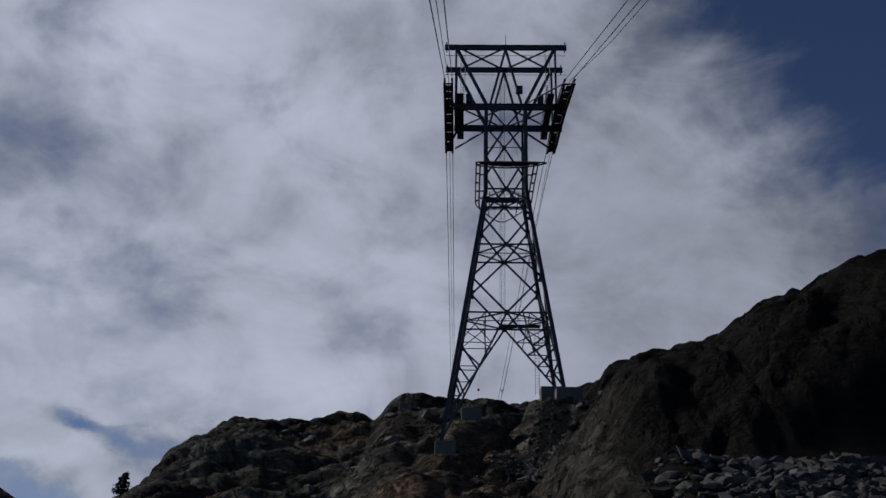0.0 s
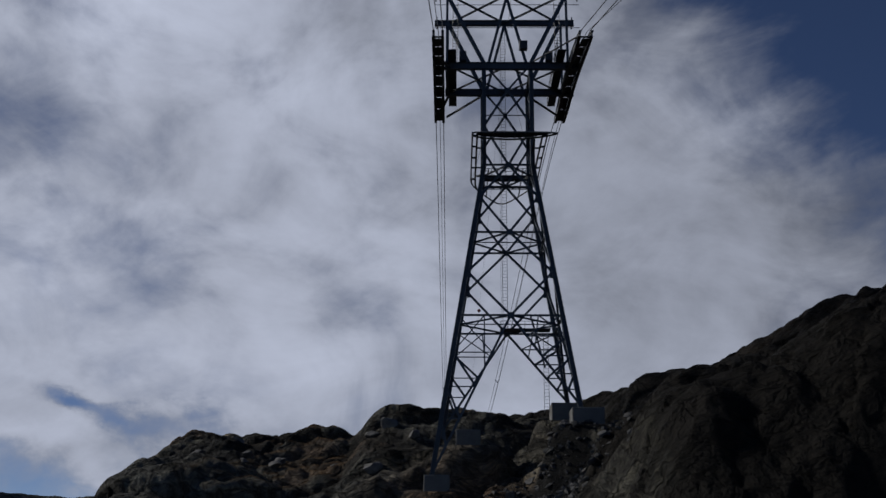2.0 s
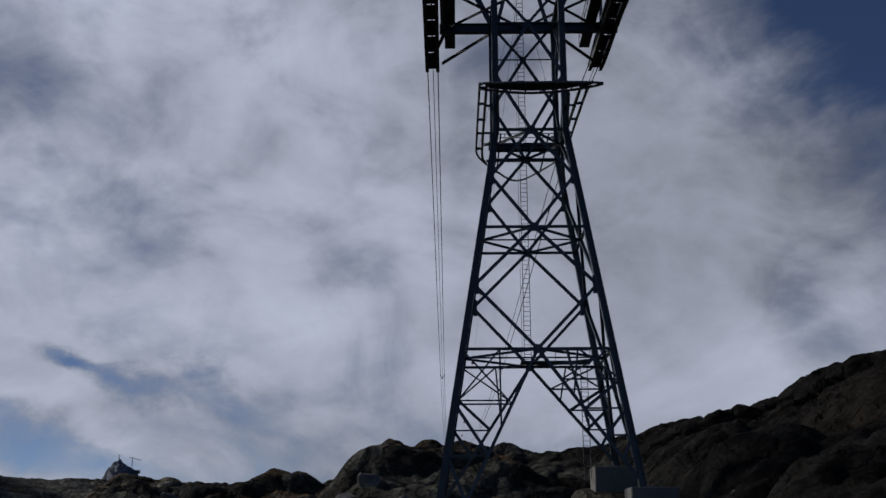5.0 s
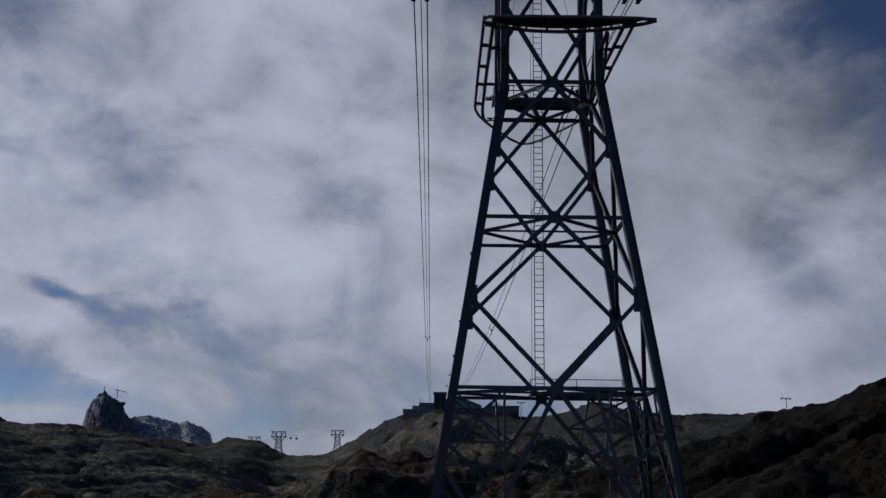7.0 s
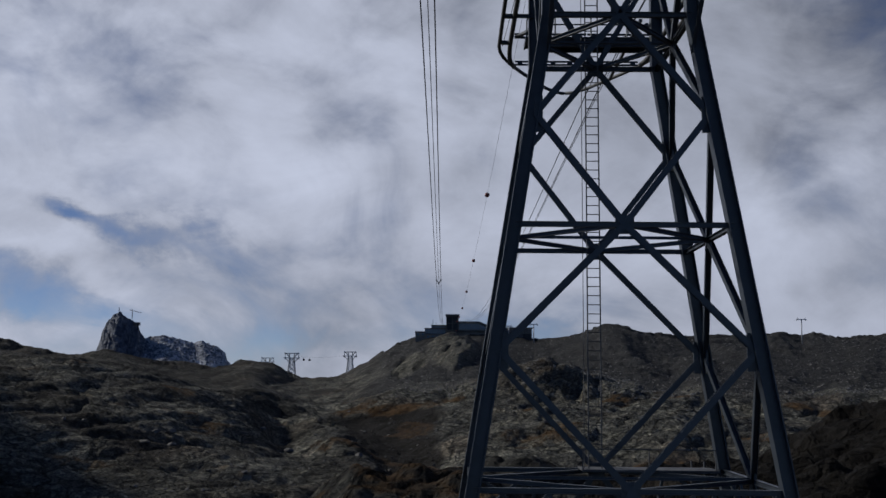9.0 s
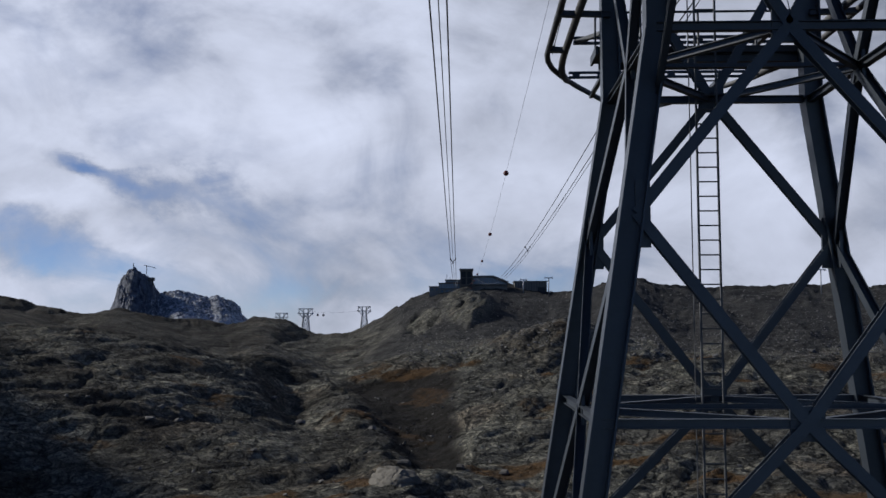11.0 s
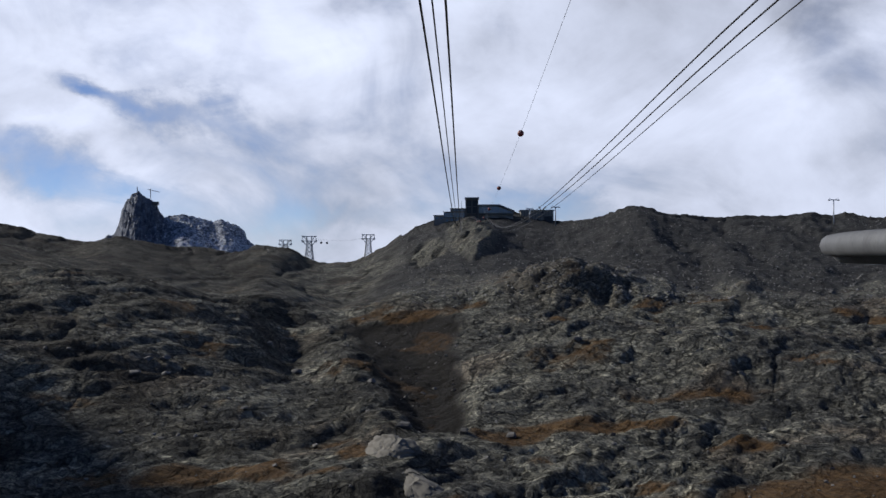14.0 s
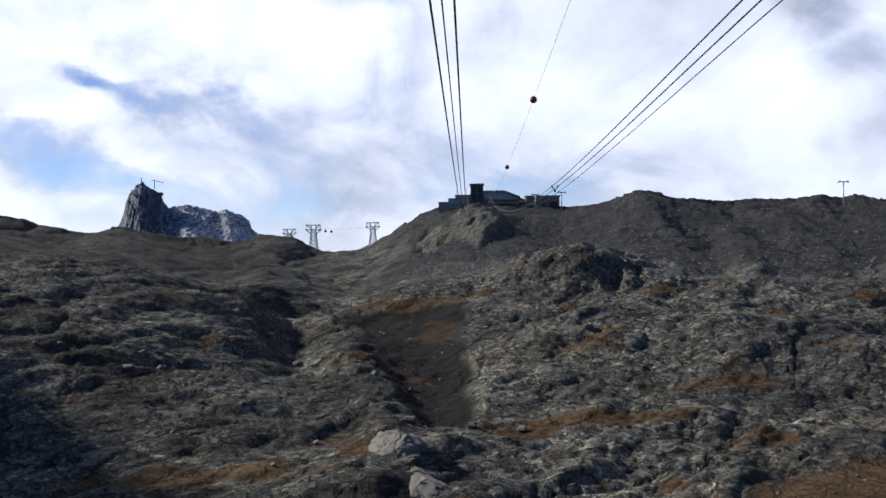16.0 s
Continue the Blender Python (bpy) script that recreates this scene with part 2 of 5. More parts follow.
    n1 = stepped(mid, 0.6, 1.3, None)
    n2 = stepped(p1, 0.8, 1.2, n1)
    n2 = stepped(j1, 0.8, 1.0, n2)
    n2 = stepped(p2, 1.0, 0.8, n2)
    n2 = stepped(flake, 0.9, 0.9, n2)
    n2 = stepped(j2, 0.8, 0.55, n2)
    n2 = stepped(p3, 0.7, 0.3, n2)
    n3 = bump_node(nd, ln, small, 0.9, 0.42, n2)
    loose = nd.new("ShaderNodeBump")
    loose.inputs["Distance"].default_value = 2.6
    ln.new(scree, loose.inputs["Strength"])
    ln.new(grit, loose.inputs["Height"])
    ln.new(n3, loose.inputs["Normal"])
    ln.new(loose.outputs["Normal"], bs.inputs["Normal"])
    return m


M_GROUND = ground_material()
M_STEEL = simple("painted_steel", (0.050, 0.062, 0.078), 0.45, 0.2, 0.2, 1.5)
M_GALV = simple("galvanised_steel", (0.115, 0.118, 0.122), 0.68, 0.35, 0.38, 5.0, 0.004)
M_DARK = simple("dark_steel", (0.03, 0.034, 0.04), 0.5, 0.3, 0.2, 2.0)
M_ROPE = simple("steel_rope", (0.045, 0.045, 0.048), 0.5, 0.6, 0.2, 6.0)
M_CONCRETE = simple("concrete", (0.145, 0.14, 0.13), 0.85, 0, 0.25, 0.8, 0.02)
M_BALL = simple("red_marker", (0.19, 0.035, 0.03), 0.5, 0, 0.2, 2.0)


# ---------------------------------------------------------------- helpers
def thing(name, x, y, z, label, category, group="", kind="", rz=0.0):
    ob = new(name)
    ob.matrix_world = pose(x, y, z, 0, 0, rz)
    return tagged(ob, label, category, group, kind)


def part(name, bm, mat, parent=None, label="", smooth=False):
    me = bpy.data.meshes.new(name)
    bm.normal_update()
    if smooth:
        for f in bm.faces:
            f.smooth = True
    bm.to_mesh(me)
    bm.free()
    me.materials.append(mat)
    ob = new(name, me)
    if parent is not None:
        ob.parent = parent
    if label:
        tagged(ob, label)
    return ob


def add_section(bm, p, q, outline, up=(0, 0, 1)):
    """A straight member with a given cross-section (points u, v) from p to q."""
    p, q = Vector(p), Vector(q)
    d = (q - p).normalized()
    u = d.cross(Vector(up))
    if u.length < 1e-4:
        u = d.cross(Vector((0, 1, 0)))
    u.normalize()
    w = u.cross(d)
    a = [bm.verts.new(p + u * s + w * t) for s, t in outline]
    b = [bm.verts.new(q + u * s + w * t) for s, t in outline]
    n = len(outline)
    for i in range(n):
        bm.faces.new((a[i], a[(i + 1) % n], b[(i + 1) % n], b[i]))
    bm.faces.new(a[::-1])
    bm.faces.new(b)
    return bm


def box_outline(w, h):
    return [(-w / 2, -h / 2), (w / 2, -h / 2), (w / 2, h / 2), (-w / 2, h / 2)]


def i_outline(w, h, t=0.022):
    a, b, e = w / 2, h / 2, t * 0.6
    return [(-a, -b), (a, -b), (a, -b + t), (e, -b + t), (e, b - t), (a, b - t), (a, b), (-a, b), (-a, b - t), (-e, b - t), (-e, -b + t), (-a, -b + t)]


def l_outline(w, t=0.014):
    return [(0, 0), (w, 0), (w, t), (t, t), (t, w), (0, w)]


def tube_outline(r, n=8):
    return [(r * math.cos(2 * math.pi * i / n), r * math.sin(2 * math.pi * i / n)) for i in range(n)]


def member(name, p, q, outline, mat, parent, up=(0, 0, 1), label=""):
    return part(name, add_section(bmesh.new(), p, q, outline, up), mat, parent, label)


def add_path(bm, pts, r, n=8, closed=False):
    """A tube along a line of points."""
    pts = [Vector(p) for p in pts]
    rings = []
    for i, p in enumerate(pts):
        d = (pts[min(i + 1, len(pts) - 1)] - pts[max(i - 1, 0)]).normalized()
        u = d.cross(Vector((0, 0, 1)))
        if u.length < 1e-3:
            u = Vector((1, 0, 0))
        u.normalize()
        w = u.cross(d)
        rings.append([bm.verts.new(p + u * (r * math.cos(2 * math.pi * k / n)) + w * (r * math.sin(2 * math.pi * k / n))) for k in range(n)])
    for a, b in zip(rings, rings[1:]):
        for k in range(n):
            bm.faces.new((a[k], a[(k + 1) % n], b[(k + 1) % n], b[k]))
    bm.faces.new(rings[0][::-1])
    bm.faces.new(rings[-1])
    return bm


def add_box(bm, lo, hi):
    (x0, y0, z0), (x1, y1, z1) = lo, hi
    v = [bm.verts.new(c) for c in ((x0, y0, z0), (x1, y0, z0), (x1, y1, z0), (x0, y1, z0), (x0, y0, z1), (x1, y0, z1), (x1, y1, z1), (x0, y1, z1))]
    for f in ((3, 2, 1, 0), (4, 5, 6, 7), (0, 1, 5, 4), (1, 2, 6, 5), (2, 3, 7, 6), (3, 0, 4, 7)):
        bm.faces.new([v[i] for i in f])
    return bm


def bevel(bm, w, seg=1):
    bmesh.ops.bevel(bm, geom=bm.edges[:], offset=w, segments=seg, affect="EDGES", profile=0.5)
    return bm


# ---------------------------------------------------------------- ground
_rng = np.random.RandomState(7)
_PERM = _rng.permutation(1024)
_ANG = _rng.rand(1024) * 2 * np.pi


def gnoise(x, y):
    xi, yi = np.floor(x).astype(int), np.floor(y).astype(int)
    xf, yf = x - xi, y - yi

    def g(i, j):
        a = _ANG[_PERM[(_PERM[i & 1023] + j) & 1023]]
        return np.cos(a) * (x - i) + np.sin(a) * (y - j)
    u, v = xf * xf * xf * (xf * (xf * 6 - 15) + 10), yf * yf * yf * (yf * (yf * 6 - 15) + 10)
    a = g(xi, yi) * (1 - u) + g(xi + 1, yi) * u
    b = g(xi, yi + 1) * (1 - u) + g(xi + 1, yi + 1) * u
    return (a * (1 - v) + b * v) * 1.5


def fractal(x, y, octaves, gain=0.5, ridged=False):
    s, amp, tot = 0.0, 1.0, 0.0
    for i in range(octaves):
        n = gnoise(x * 2 ** i + 17.3 * i, y * 2 ** i - 9.1 * i)
        s = s + amp * ((1 - 2 * np.abs(n)) if ridged else n)
        tot += amp
        amp *= gain
    return s / tot


def cells(x, y):
    """Distance to the nearest and second nearest of jittered points, and a value of the nearest."""
    xi, yi = np.floor(x).astype(int), np.floor(y).astype(int)
    d1 = np.full(x.shape, 9.0)
    d2 = np.full(x.shape, 9.0)
    val = np.zeros(x.shape)
    for i in (-1, 0, 1):
        for j in (-1, 0, 1):
            h = _PERM[(_PERM[(xi + i) & 1023] + yi + j) & 1023]
            px, py = xi + i + 0.15 + 0.7 * ((h * 37) % 101) / 101, yi + j + 0.15 + 0.7 * ((h * 61) % 103) / 103
            d = np.hypot(x - px, y - py)
            near = d < d1
            d2 = np.where(near, d1, np.minimum(d2, d))
            val = np.where(near, (h % 97) / 97.0, val)
            d1 = np.where(near, d, d1)
    return d1, d2, val


def step(a, b, x):
    t = np.clip((x - a) / (b - a), 0, 1)
    return t * t * (3 - 2 * t)


def hump(x, y, cx, cy, rx, ry):
    return np.exp(-(((x - cx) / rx) ** 2 + ((y - cy) / ry) ** 2))


EYE_X, EYE_Y, EYE_Z = 1.5, 101.5, 44.3     # the far slopes are laid out round this point
SKY_AZ = [-60, -25.2, -21.6, -19.5, -16.8, -13.2, -11.6, -10.2, -9.0, -7.7, -6.4, -4.6, -3.3, -2.0, 0.0, 1.5, 2.8, 4.8, 6.7, 8.8, 10.9, 13.9, 16.7, 19.2, 23, 60]
SKY_EL = [1.9, 1.35, 0.62, 0.85, 0.5, 0.2, 0.62, 0.25, -0.25, -0.40, -0.25, 0.72, 1.6, 2.15, 2.35, 2.6, 2.4, 1.95, 2.1, 2.7, 2.3, 2.0, 2.25, 2.1, 2.1, 1.8]
SLOPE_R = [0, 120, 170, 198, 220, 255, 310, 365, 425, 470, 510]
SLOPE_Z = [4.3, 3.3, 4.8, 5.8, 6.7, 8.5, 14.4, 20.7, 33.2, 46.8, 62.1]
CREST_X = [-300, -120, -60, -37.5, -31.4, -29.9, -29.0, -27.8, -25.6, -11.6, -7.2, -5.6, -2.8, 6.6, 10, 13.9, 18.8, 22.5, 25, 28, 33, 37, 43, 50, 60, 120, 300]
CREST_Z = [-30, -16, -3, 16.0, 15.8, 14.8, 20.0, 22.6, 24.5, 24.4, 24.3, 26.4, 27.3, 27.0, 26.6, 26.4, 27.4, 28.4, 29.3, 30.6, 32.6, 34.0, 36.6, 39.8, 44, 62, 80]



def smooth_interp(x, xs, ys, width):
    return sum(np.interp(x + d * width, xs, ys) for d in (-1, -0.5, 0, 0.5, 1)) / 5


def lane_of(az, r):
    """The dark gully: 1 along its bed, 0 outside."""
    mid = np.interp(r, [190, 285, 370], [-1.0, -3.3, -3.4]) + 0.7 * gnoise(r / 28, az * 0.35 + 3)
    half = np.interp(r, [190, 285, 370], [1.3, 2.5, 3.0])
    return np.exp(-np.abs((az - mid) / half) ** 3) * step(380, 366, r) * step(188, 230, r)


def base_height(x, y):
    # near knoll that carries the tower
    zc = smooth_interp(x, CREST_X, CREST_Z, 0.6)
    left = zc - 0.36 * np.maximum(116 - y, 0) - 0.0022 * np.maximum(100 - y, 0) ** 2 * step(20, 80, y) - 0.25 * np.maximum(60 - y, 0)
    top = zc - (0.13 - 0.022 * step(13, 21, x) - 0.028 * step(23, 34, x)) * np.maximum(113 - y, 0)
    low = 13.9 + 0.40 * (y - 64)
    right = low + (top - low) * step(62, 73, y + 0.2 * (x - 25) + 3 * gnoise(x / 9, y / 9))
    near = left + (right - left) * step(7, 17, x)
    back = zc - zc * step(119, 190, y) + 2
    near = np.where(y > 117, np.minimum(near, back), near)
    # far slopes
    dx, dy = x - EYE_X, y - EYE_Y
    r = np.hypot(dx, dy)
    az = np.degrees(np.arctan2(dx, np.maximum(dy, 1e-3)))
    ridge = 510 + 5 * step(-4, -11, az) + 10 * gnoise(az / 6, az * 0 + 4.4)
    el = smooth_interp(az, SKY_AZ, SKY_EL, 0.4)
    zs = EYE_Z + ridge * np.tan(np.radians(el))
    rr = np.where(r < 400, r * 0.91 + 0.09 * r * step(-12, -4, az), 0.0)
    knee = 364 + 36 * step(-12, -4, az)
    rr = np.where(r < 400, rr, knee + (r - 400) * (510 - knee) / (ridge - 400))
    p = smooth_interp(rr, SLOPE_R, SLOPE_Z, 12)
    far = p * (1 + (zs / 62.1 - 1) * step(230, 490, rr))
    over = np.maximum(r - ridge, 0)
    far = np.where(over > 0, zs - 0.02 * over - 0.10 * np.minimum(over, 300), np.minimum(far, zs))
    # gully under a turf rim, whalebacks either side, crag below the loose slope, dark buttress
    far = far - 2.6 * lane_of(az + 0.2, r) + 3.5 * hump(az, r, np.interp(r, [190, 285, 370], [-4.6, -6.9, -8.0]), 290, 1.7, 62) + 8 * hump(az, r, 9.5, 305, 8.5, 40)
    far = far + 1.1 * np.clip(-9 - az, 0, 20) * step(190, 290, r) * step(520, 430, r)
    far = far + 13 * hump(az, r, 5.4, 404, 3.4, 22) + 10 * hump(az, r, -19, 350, 7, 60) + 6 * hump(az, r, -11, 420, 3, 40)
    far = far - 4 * np.exp(-(((az - 7.3) / 0.55) ** 4 + ((r - 386) / 8) ** 4))
    far = far + 5 * hump(az, r, 0.2, 476, 1.6, 16) - 1.0 * np.exp(-(((az + 3.2) / 0.9) ** 2 + ((r - 458) / 12) ** 2))
    for ca, k, r0, r1, up in ((10.7, 0.012, 430, 500, 2.4), (14.3, 0.02, 395, 480, 4.2), (18.6, 0.008, 420, 480, 1.2)):
        far = far + up * np.exp(-((az - ca + (r - 440) * k + 0.8 * gnoise(r / 24, az * 0.3 + ca)) / 0.9) ** 2) * step(r0 - 15, r0 + 15, r) * step(r1 + 15, r1 - 20, r)
    far = far + 6 * hump(az, r, 20, 275, 5, 30) - 1.2 * hump(az, r, 15.5, 260, 1.2, 40) - 5 * hump(az, r, -10.5, 330, 1.3, 60)
    # high unseen mountainside added left to keep low sun off the far slopes
    edge = -0.5 * (y - 102) - 21 + 8 * gnoise(y / 50, y * 0 + 1.7)
    wall = step(0, 60, edge - x) * step(215, 290, y) * step(820, 620, y) * (60 + 16 * gnoise(x / 50, y / 70))
    w = step(150, 200, y)
    near, far = near + wall, far + wall
    return near * (1 - w) + far * w, az, r, w


def facets(x, y, tilt):
    """Blocks with tilted tops: height and the depth of the joints between them."""
    xi, yi = np.floor(x).astype(int), np.floor(y).astype(int)
    d1 = np.full(x.shape, 9.0)
    d2 = np.full(x.shape, 9.0)
    hgt = np.zeros(x.shape)
    for i in (-1, 0, 1):
        for j in (-1, 0, 1):
            h = _PERM[(_PERM[(xi + i) & 1023] + yi + j) & 1023]
            px, py = xi + i + 0.1 + 0.8 * ((h * 37) % 101) / 101, yi + j + 0.1 + 0.8 * ((h * 61) % 103) / 103
            ddx, ddy = x - px, y - py
            d = np.hypot(ddx, ddy)
            v = (h % 97) / 97.0 - 0.5 + tilt * (((h * 13) % 89) / 44.5 - 1) * ddx + tilt * (((h * 29) % 83) / 41.5 - 1.3) * ddy
            near = d < d1
            d2 = np.where(near, d1, np.minimum(d2, d))
            hgt = np.where(near, v, hgt)
            d1 = np.where(near, d, d1)
    return hgt, np.clip((d2 - d1) * 1.7, 0, 1) ** 0.55 - 1


def inner(r):
    """The far hill is laid out within 510 m and then drawn out away from the eye point to its true distance."""
    return np.where(r < 400, r, 400 + (r - 400) * 0.155)


def outer(r):
    return r if r < 400 else 400 + (r - 400) / 0.155


def stretch(p):
    """A point of the compact layout at its true place."""
    e = Vector((EYE_X, EYE_Y, EYE_Z))
    d = Vector(p) - e
    r = math.hypot(d.x, d.y)
    return e + d * (outer(r) / r)


def ground_height(x, y):
    dx, dy = x - EYE_X, y - EYE_Y
    far_r = np.maximum(np.hypot(dx, dy), 1e-3)
    k = np.where(dy > 0, inner(far_r) / far_r, 1.0)
    z, az, r, w, scree, crag, meadow = compact_height(EYE_X + dx * k, EYE_Y + dy * k)
    return EYE_Z + (z - EYE_Z) / k, az, r, w, scree, crag, meadow


def compact_height(x, y):
    z, az, r, w = base_height(x, y)
    edge = fractal(az / 3.0, r / 40.0, 3)
    # loose slopes: the upper right side and round the station, the gully, and below the near cliff
    scree = w * step(398, 425, r + 45 * edge + 6 * np.sin(az * 0.5)) * step(-6.5, -3.5, az + 2 * edge)
    crag = w * step(0.25, 0.55, hump(az, r, 5.4, 405, 3.8, 32) + 0.35 * edge)
    ribs = w * step(0.35, 0.6, np.maximum(hump(az, r, 0.3, 474, 1.9, 20), hump(az, r, -2.6, 468, 1.3, 14)) + 0.45 * edge)
    scree = scree * (1 - 0.95 * crag) * (1 - 0.9 * ribs)
    scree = np.maximum(scree, 0.6 * step(0.2, 0.6, w * lane_of(az + 0.9 * edge, r) + 0.25 * edge))
    meadow = w * step(6, -6, r - 150 - 3.5 * (az - 9) + 12 * edge) * step(7, 10, az)
    near_scree = (1 - w) * np.maximum(step(0.35, 0.6, hump(x, y, 9, 85, 4, 5) + 0.2 * edge), step(0.35, 0.75, 1.25 * hump(x, y, 28, 54, 13, 12)))
    scree = np.clip(np.maximum(scree, near_scree), 0, 1)
    rough = (1 - 0.93 * scree) * (1 - 0.8 * meadow) * (1 + 0.7 * crag + 1.8 * ribs)
    n = 1 - w
    sx = x + (0.35 - 0.75 * w) * y
    wx = sx + 7 * fractal(x / 38, y / 38, 4)
    wy = y - 0.2 * x + 7 * fractal(x / 38 + 31, y / 38, 4)
    # ice-worn backs: rounded tops parted by sharp creases
    z = z + rough * w * (3.0 * (0.75 - fractal(wx / 52, wy / 60, 3, 0.45, True)) + 1.5 * (0.75 - fractal(wx / 19 + 5, wy / 26, 3, 0.5, True)))
    soft = 0.55 + 0.45 * step(-0.2, 0.3, fractal(x / 70 + 9, y / 70, 2))
    soft = soft * (1 - 0.15 * n * step(7, 15, x) * step(66, 76, y))
    for s, a_far, a_near, tilt in ((38.0, 1.5, 0.0, 0.8), (15.0, 0.9, 1.3, 0.7), (6.0, 0.45, 0.7, 0.8), (2.6, 0.30, 0.34, 0.8)):
        h, j = facets(wx / (s * (1.35 - 0.4 * w)) + s, wy / (s * (0.8 + 0.6 * w)), tilt)
        z = z + rough * soft * (a_far * w + a_near * n) * (0.6 * h + 0.9 * j)
    z = z + rough * n * (1.5 * (0.8 - fractal(x / 12, y / 9, 4, 0.5, True)) + 0.4 * fractal(x / 5, y / 4, 3, 0.5, True)) - 0.5 * n
    z = z + rough * 0.28 * fractal(wx / 5.0, wy / 2.0, 3, 0.5, True)
    lean = az + (r - 440) * 0.04 + 1.2 * fractal(x / 45, y / 45 + 2, 3)
    z = z + scree * (0.45 * fractal(x / 3.2, y / 3.2, 3) + w * (2.6 * fractal(lean / 3.6, r / 60, 4, 0.5, True) * step(-0.5, 0.4, fractal(x / 60, y / 60 + 5, 2)) + 1.7 * fractal(x / 14, y / 10, 5, 0.65) + 0.5 * fractal(x / 3, y / 2.2, 2) - 0.8))
    # keep the tower's footings on firm ledges
    for fx, fy, fz in FOOTINGS:
        k = step(4.0, 2.0, np.hypot(x - fx, y - fy))
        z = z * (1 - k) + (fz + 0.12 * (y - fy)) * k
    return z, az, r, w, scree, crag, meadow


FOOTINGS = [(1.1, 88.3, 16.4), (12.1, 88.3, 21.3), (3.6, 95.4, 20.6), (11.4, 95.4, 22.6)]


def build_ground():
    ys = [-420.0]
    while ys[-1] < 5200:
        y = ys[-1]
        if y < 20:
            s = max(0.8, (20 - y) * 0.05)
        elif y < 125:
            s = 0.42
        elif y < 720:
            s = 0.42 + (y - 125) * 0.0040
        elif y < 1260:
            s = 2.8 + (y - 720) * 0.012
        else:
            s = (y - 1160) * 0.09
        ys.append(y + s)
    ys = np.array(ys)
    u = np.linspace(-1, 1, 621)
    u = np.concatenate([-1 - np.cumsum(np.linspace(0.01, 0.5, 24))[::-1], u, 1 + np.cumsum(np.linspace(0.01, 0.5, 24))])
    half = np.where(ys < 20, 60.0 + (20 - ys) * 0.3, 60 + 0.30 * (np.clip(ys, 20, 130) - 20) * 0.3)
    half = np.where(ys > 110, 68 + (ys - 110) * 0.53, half)
    X = u[None, :] * half[:, None] + 3
    Y = np.repeat(ys[:, None], len(u), 1)
    Z, az, r, w, scree, crag, meadow = ground_height(X, Y)
    gy, gx = np.gradient(Z)
    dyv = np.gradient(ys)[:, None]
    dxv = (half * (u[1] - u[0]))[:, None] * 0 + np.gradient(X, axis=1)
    slope = np.hypot(gy / dyv, gx / dxv)
    # dry autumn turf on gentle ledges, warm weathered rock near the tower
    patch = fractal(X / 26 + 5, Y / 26, 5)
    gentle = step(0.75, 0.35, slope * np.where(Y > 480, 0.8, 1.0))
    turf = step(0.22, 0.40, patch) * gentle * w * step(430, 380, r) * (1 - 0.8 * scree) * 0.85
    turf = np.maximum(turf, meadow * (0.85 + 0.15 * patch))
    for ca, cr, wa, wr in ((-3.6, 377, 2.6, 6), (1.6, 205, 2.4, 10), (8.0, 218, 5.0, 10), (-6.8, 188, 1.8, 14), (16, 205, 4, 9), (-15, 180, 6, 10)):
        turf = np.maximum(turf, 0.9 * w * step(0.5, 0.8, hump(az, r, ca, cr, wa, wr) + 0.6 * patch) * step(1.1, 0.6, slope))
    turf = np.maximum(turf, 0.8 * (1 - w) * np.maximum(step(0.16, 0.36, patch) * gentle * step(20, 14, X), 0.06 * step(-0.05, 0.25, patch) * step(12, 18, X) * step(74, 84, Y)))
    warm = np.clip((1 - w) * (1.2 * hump(X, Y, 3, 84, 6, 10) + 0.7 * step(0.2, 0.4, fractal(X / 14, Y / 14 + 7, 3))) + 0.25 * w * step(0.15, 0.4, fractal(X / 40, Y / 40 + 7, 4)) + 0.12 * crag, 0, 1)
    # dark earth in the gully; on left slopes and knoll, shade painted in
    soil_shade = w * step(0.12, 0.45, lane_of(az + 0.4 + 1.4 * patch, r) + 0.25 * patch)
    # left slopes turned from the sun: their shade is put into the colour
    soil_shade = np.maximum(soil_shade, (0.22 + 0.48 * step(1, -8, az)) * w * step(0.2 - 0.5 * step(1, -8, az), 0.40, fractal(X / 33 + 3, Y / 33 + 8, 4)))
    # upper left: dark rock, with its shade painted in as well
    soil_shade = np.maximum(soil_shade, w * step(-8, -13, az) * step(392, 430, r) * (0.55 + 0.3 * step(-0.2, 0.3, fractal(X / 60, Y / 60 + 2, 4))))
    # knoll: dark rock in patches; the shaded right slope is painted dark
    soil_shade = np.maximum(soil_shade, (1 - w) * (0.35 + 0.5 * step(-0.1, 0.3, fractal(X / 9, Y / 9 + 3, 4)) + 0.8 * step(9, 17, X)) * (1 - 0.6 * warm * step(20, 14, X)))
    ny, nx = X.shape
    me = bpy.data.meshes.new("ground")
    idx = np.arange(ny * nx).reshape(ny, nx)
    quads = np.stack([idx[:-1, :-1], idx[:-1, 1:], idx[1:, 1:], idx[1:, :-1]], -1).reshape(-1, 4)
    me.vertices.add(ny * nx)
    me.vertices.foreach_set("co", np.stack([X, Y, Z], -1).astype(np.float32).ravel())
    me.loops.add(quads.size)
    me.loops.foreach_set("vertex_index", quads.astype(np.int32).ravel())
    me.polygons.add(len(quads))
    me.polygons.foreach_set("loop_start", np.arange(0, quads.size, 4, dtype=np.int32))
    me.polygons.foreach_set("loop_total", np.full(len(quads), 4, dtype=np.int32))
    me.polygons.foreach_set("use_smooth", np.ones(len(quads), dtype=bool))
    at = me.attributes.new("cover", "FLOAT_COLOR", "POINT")
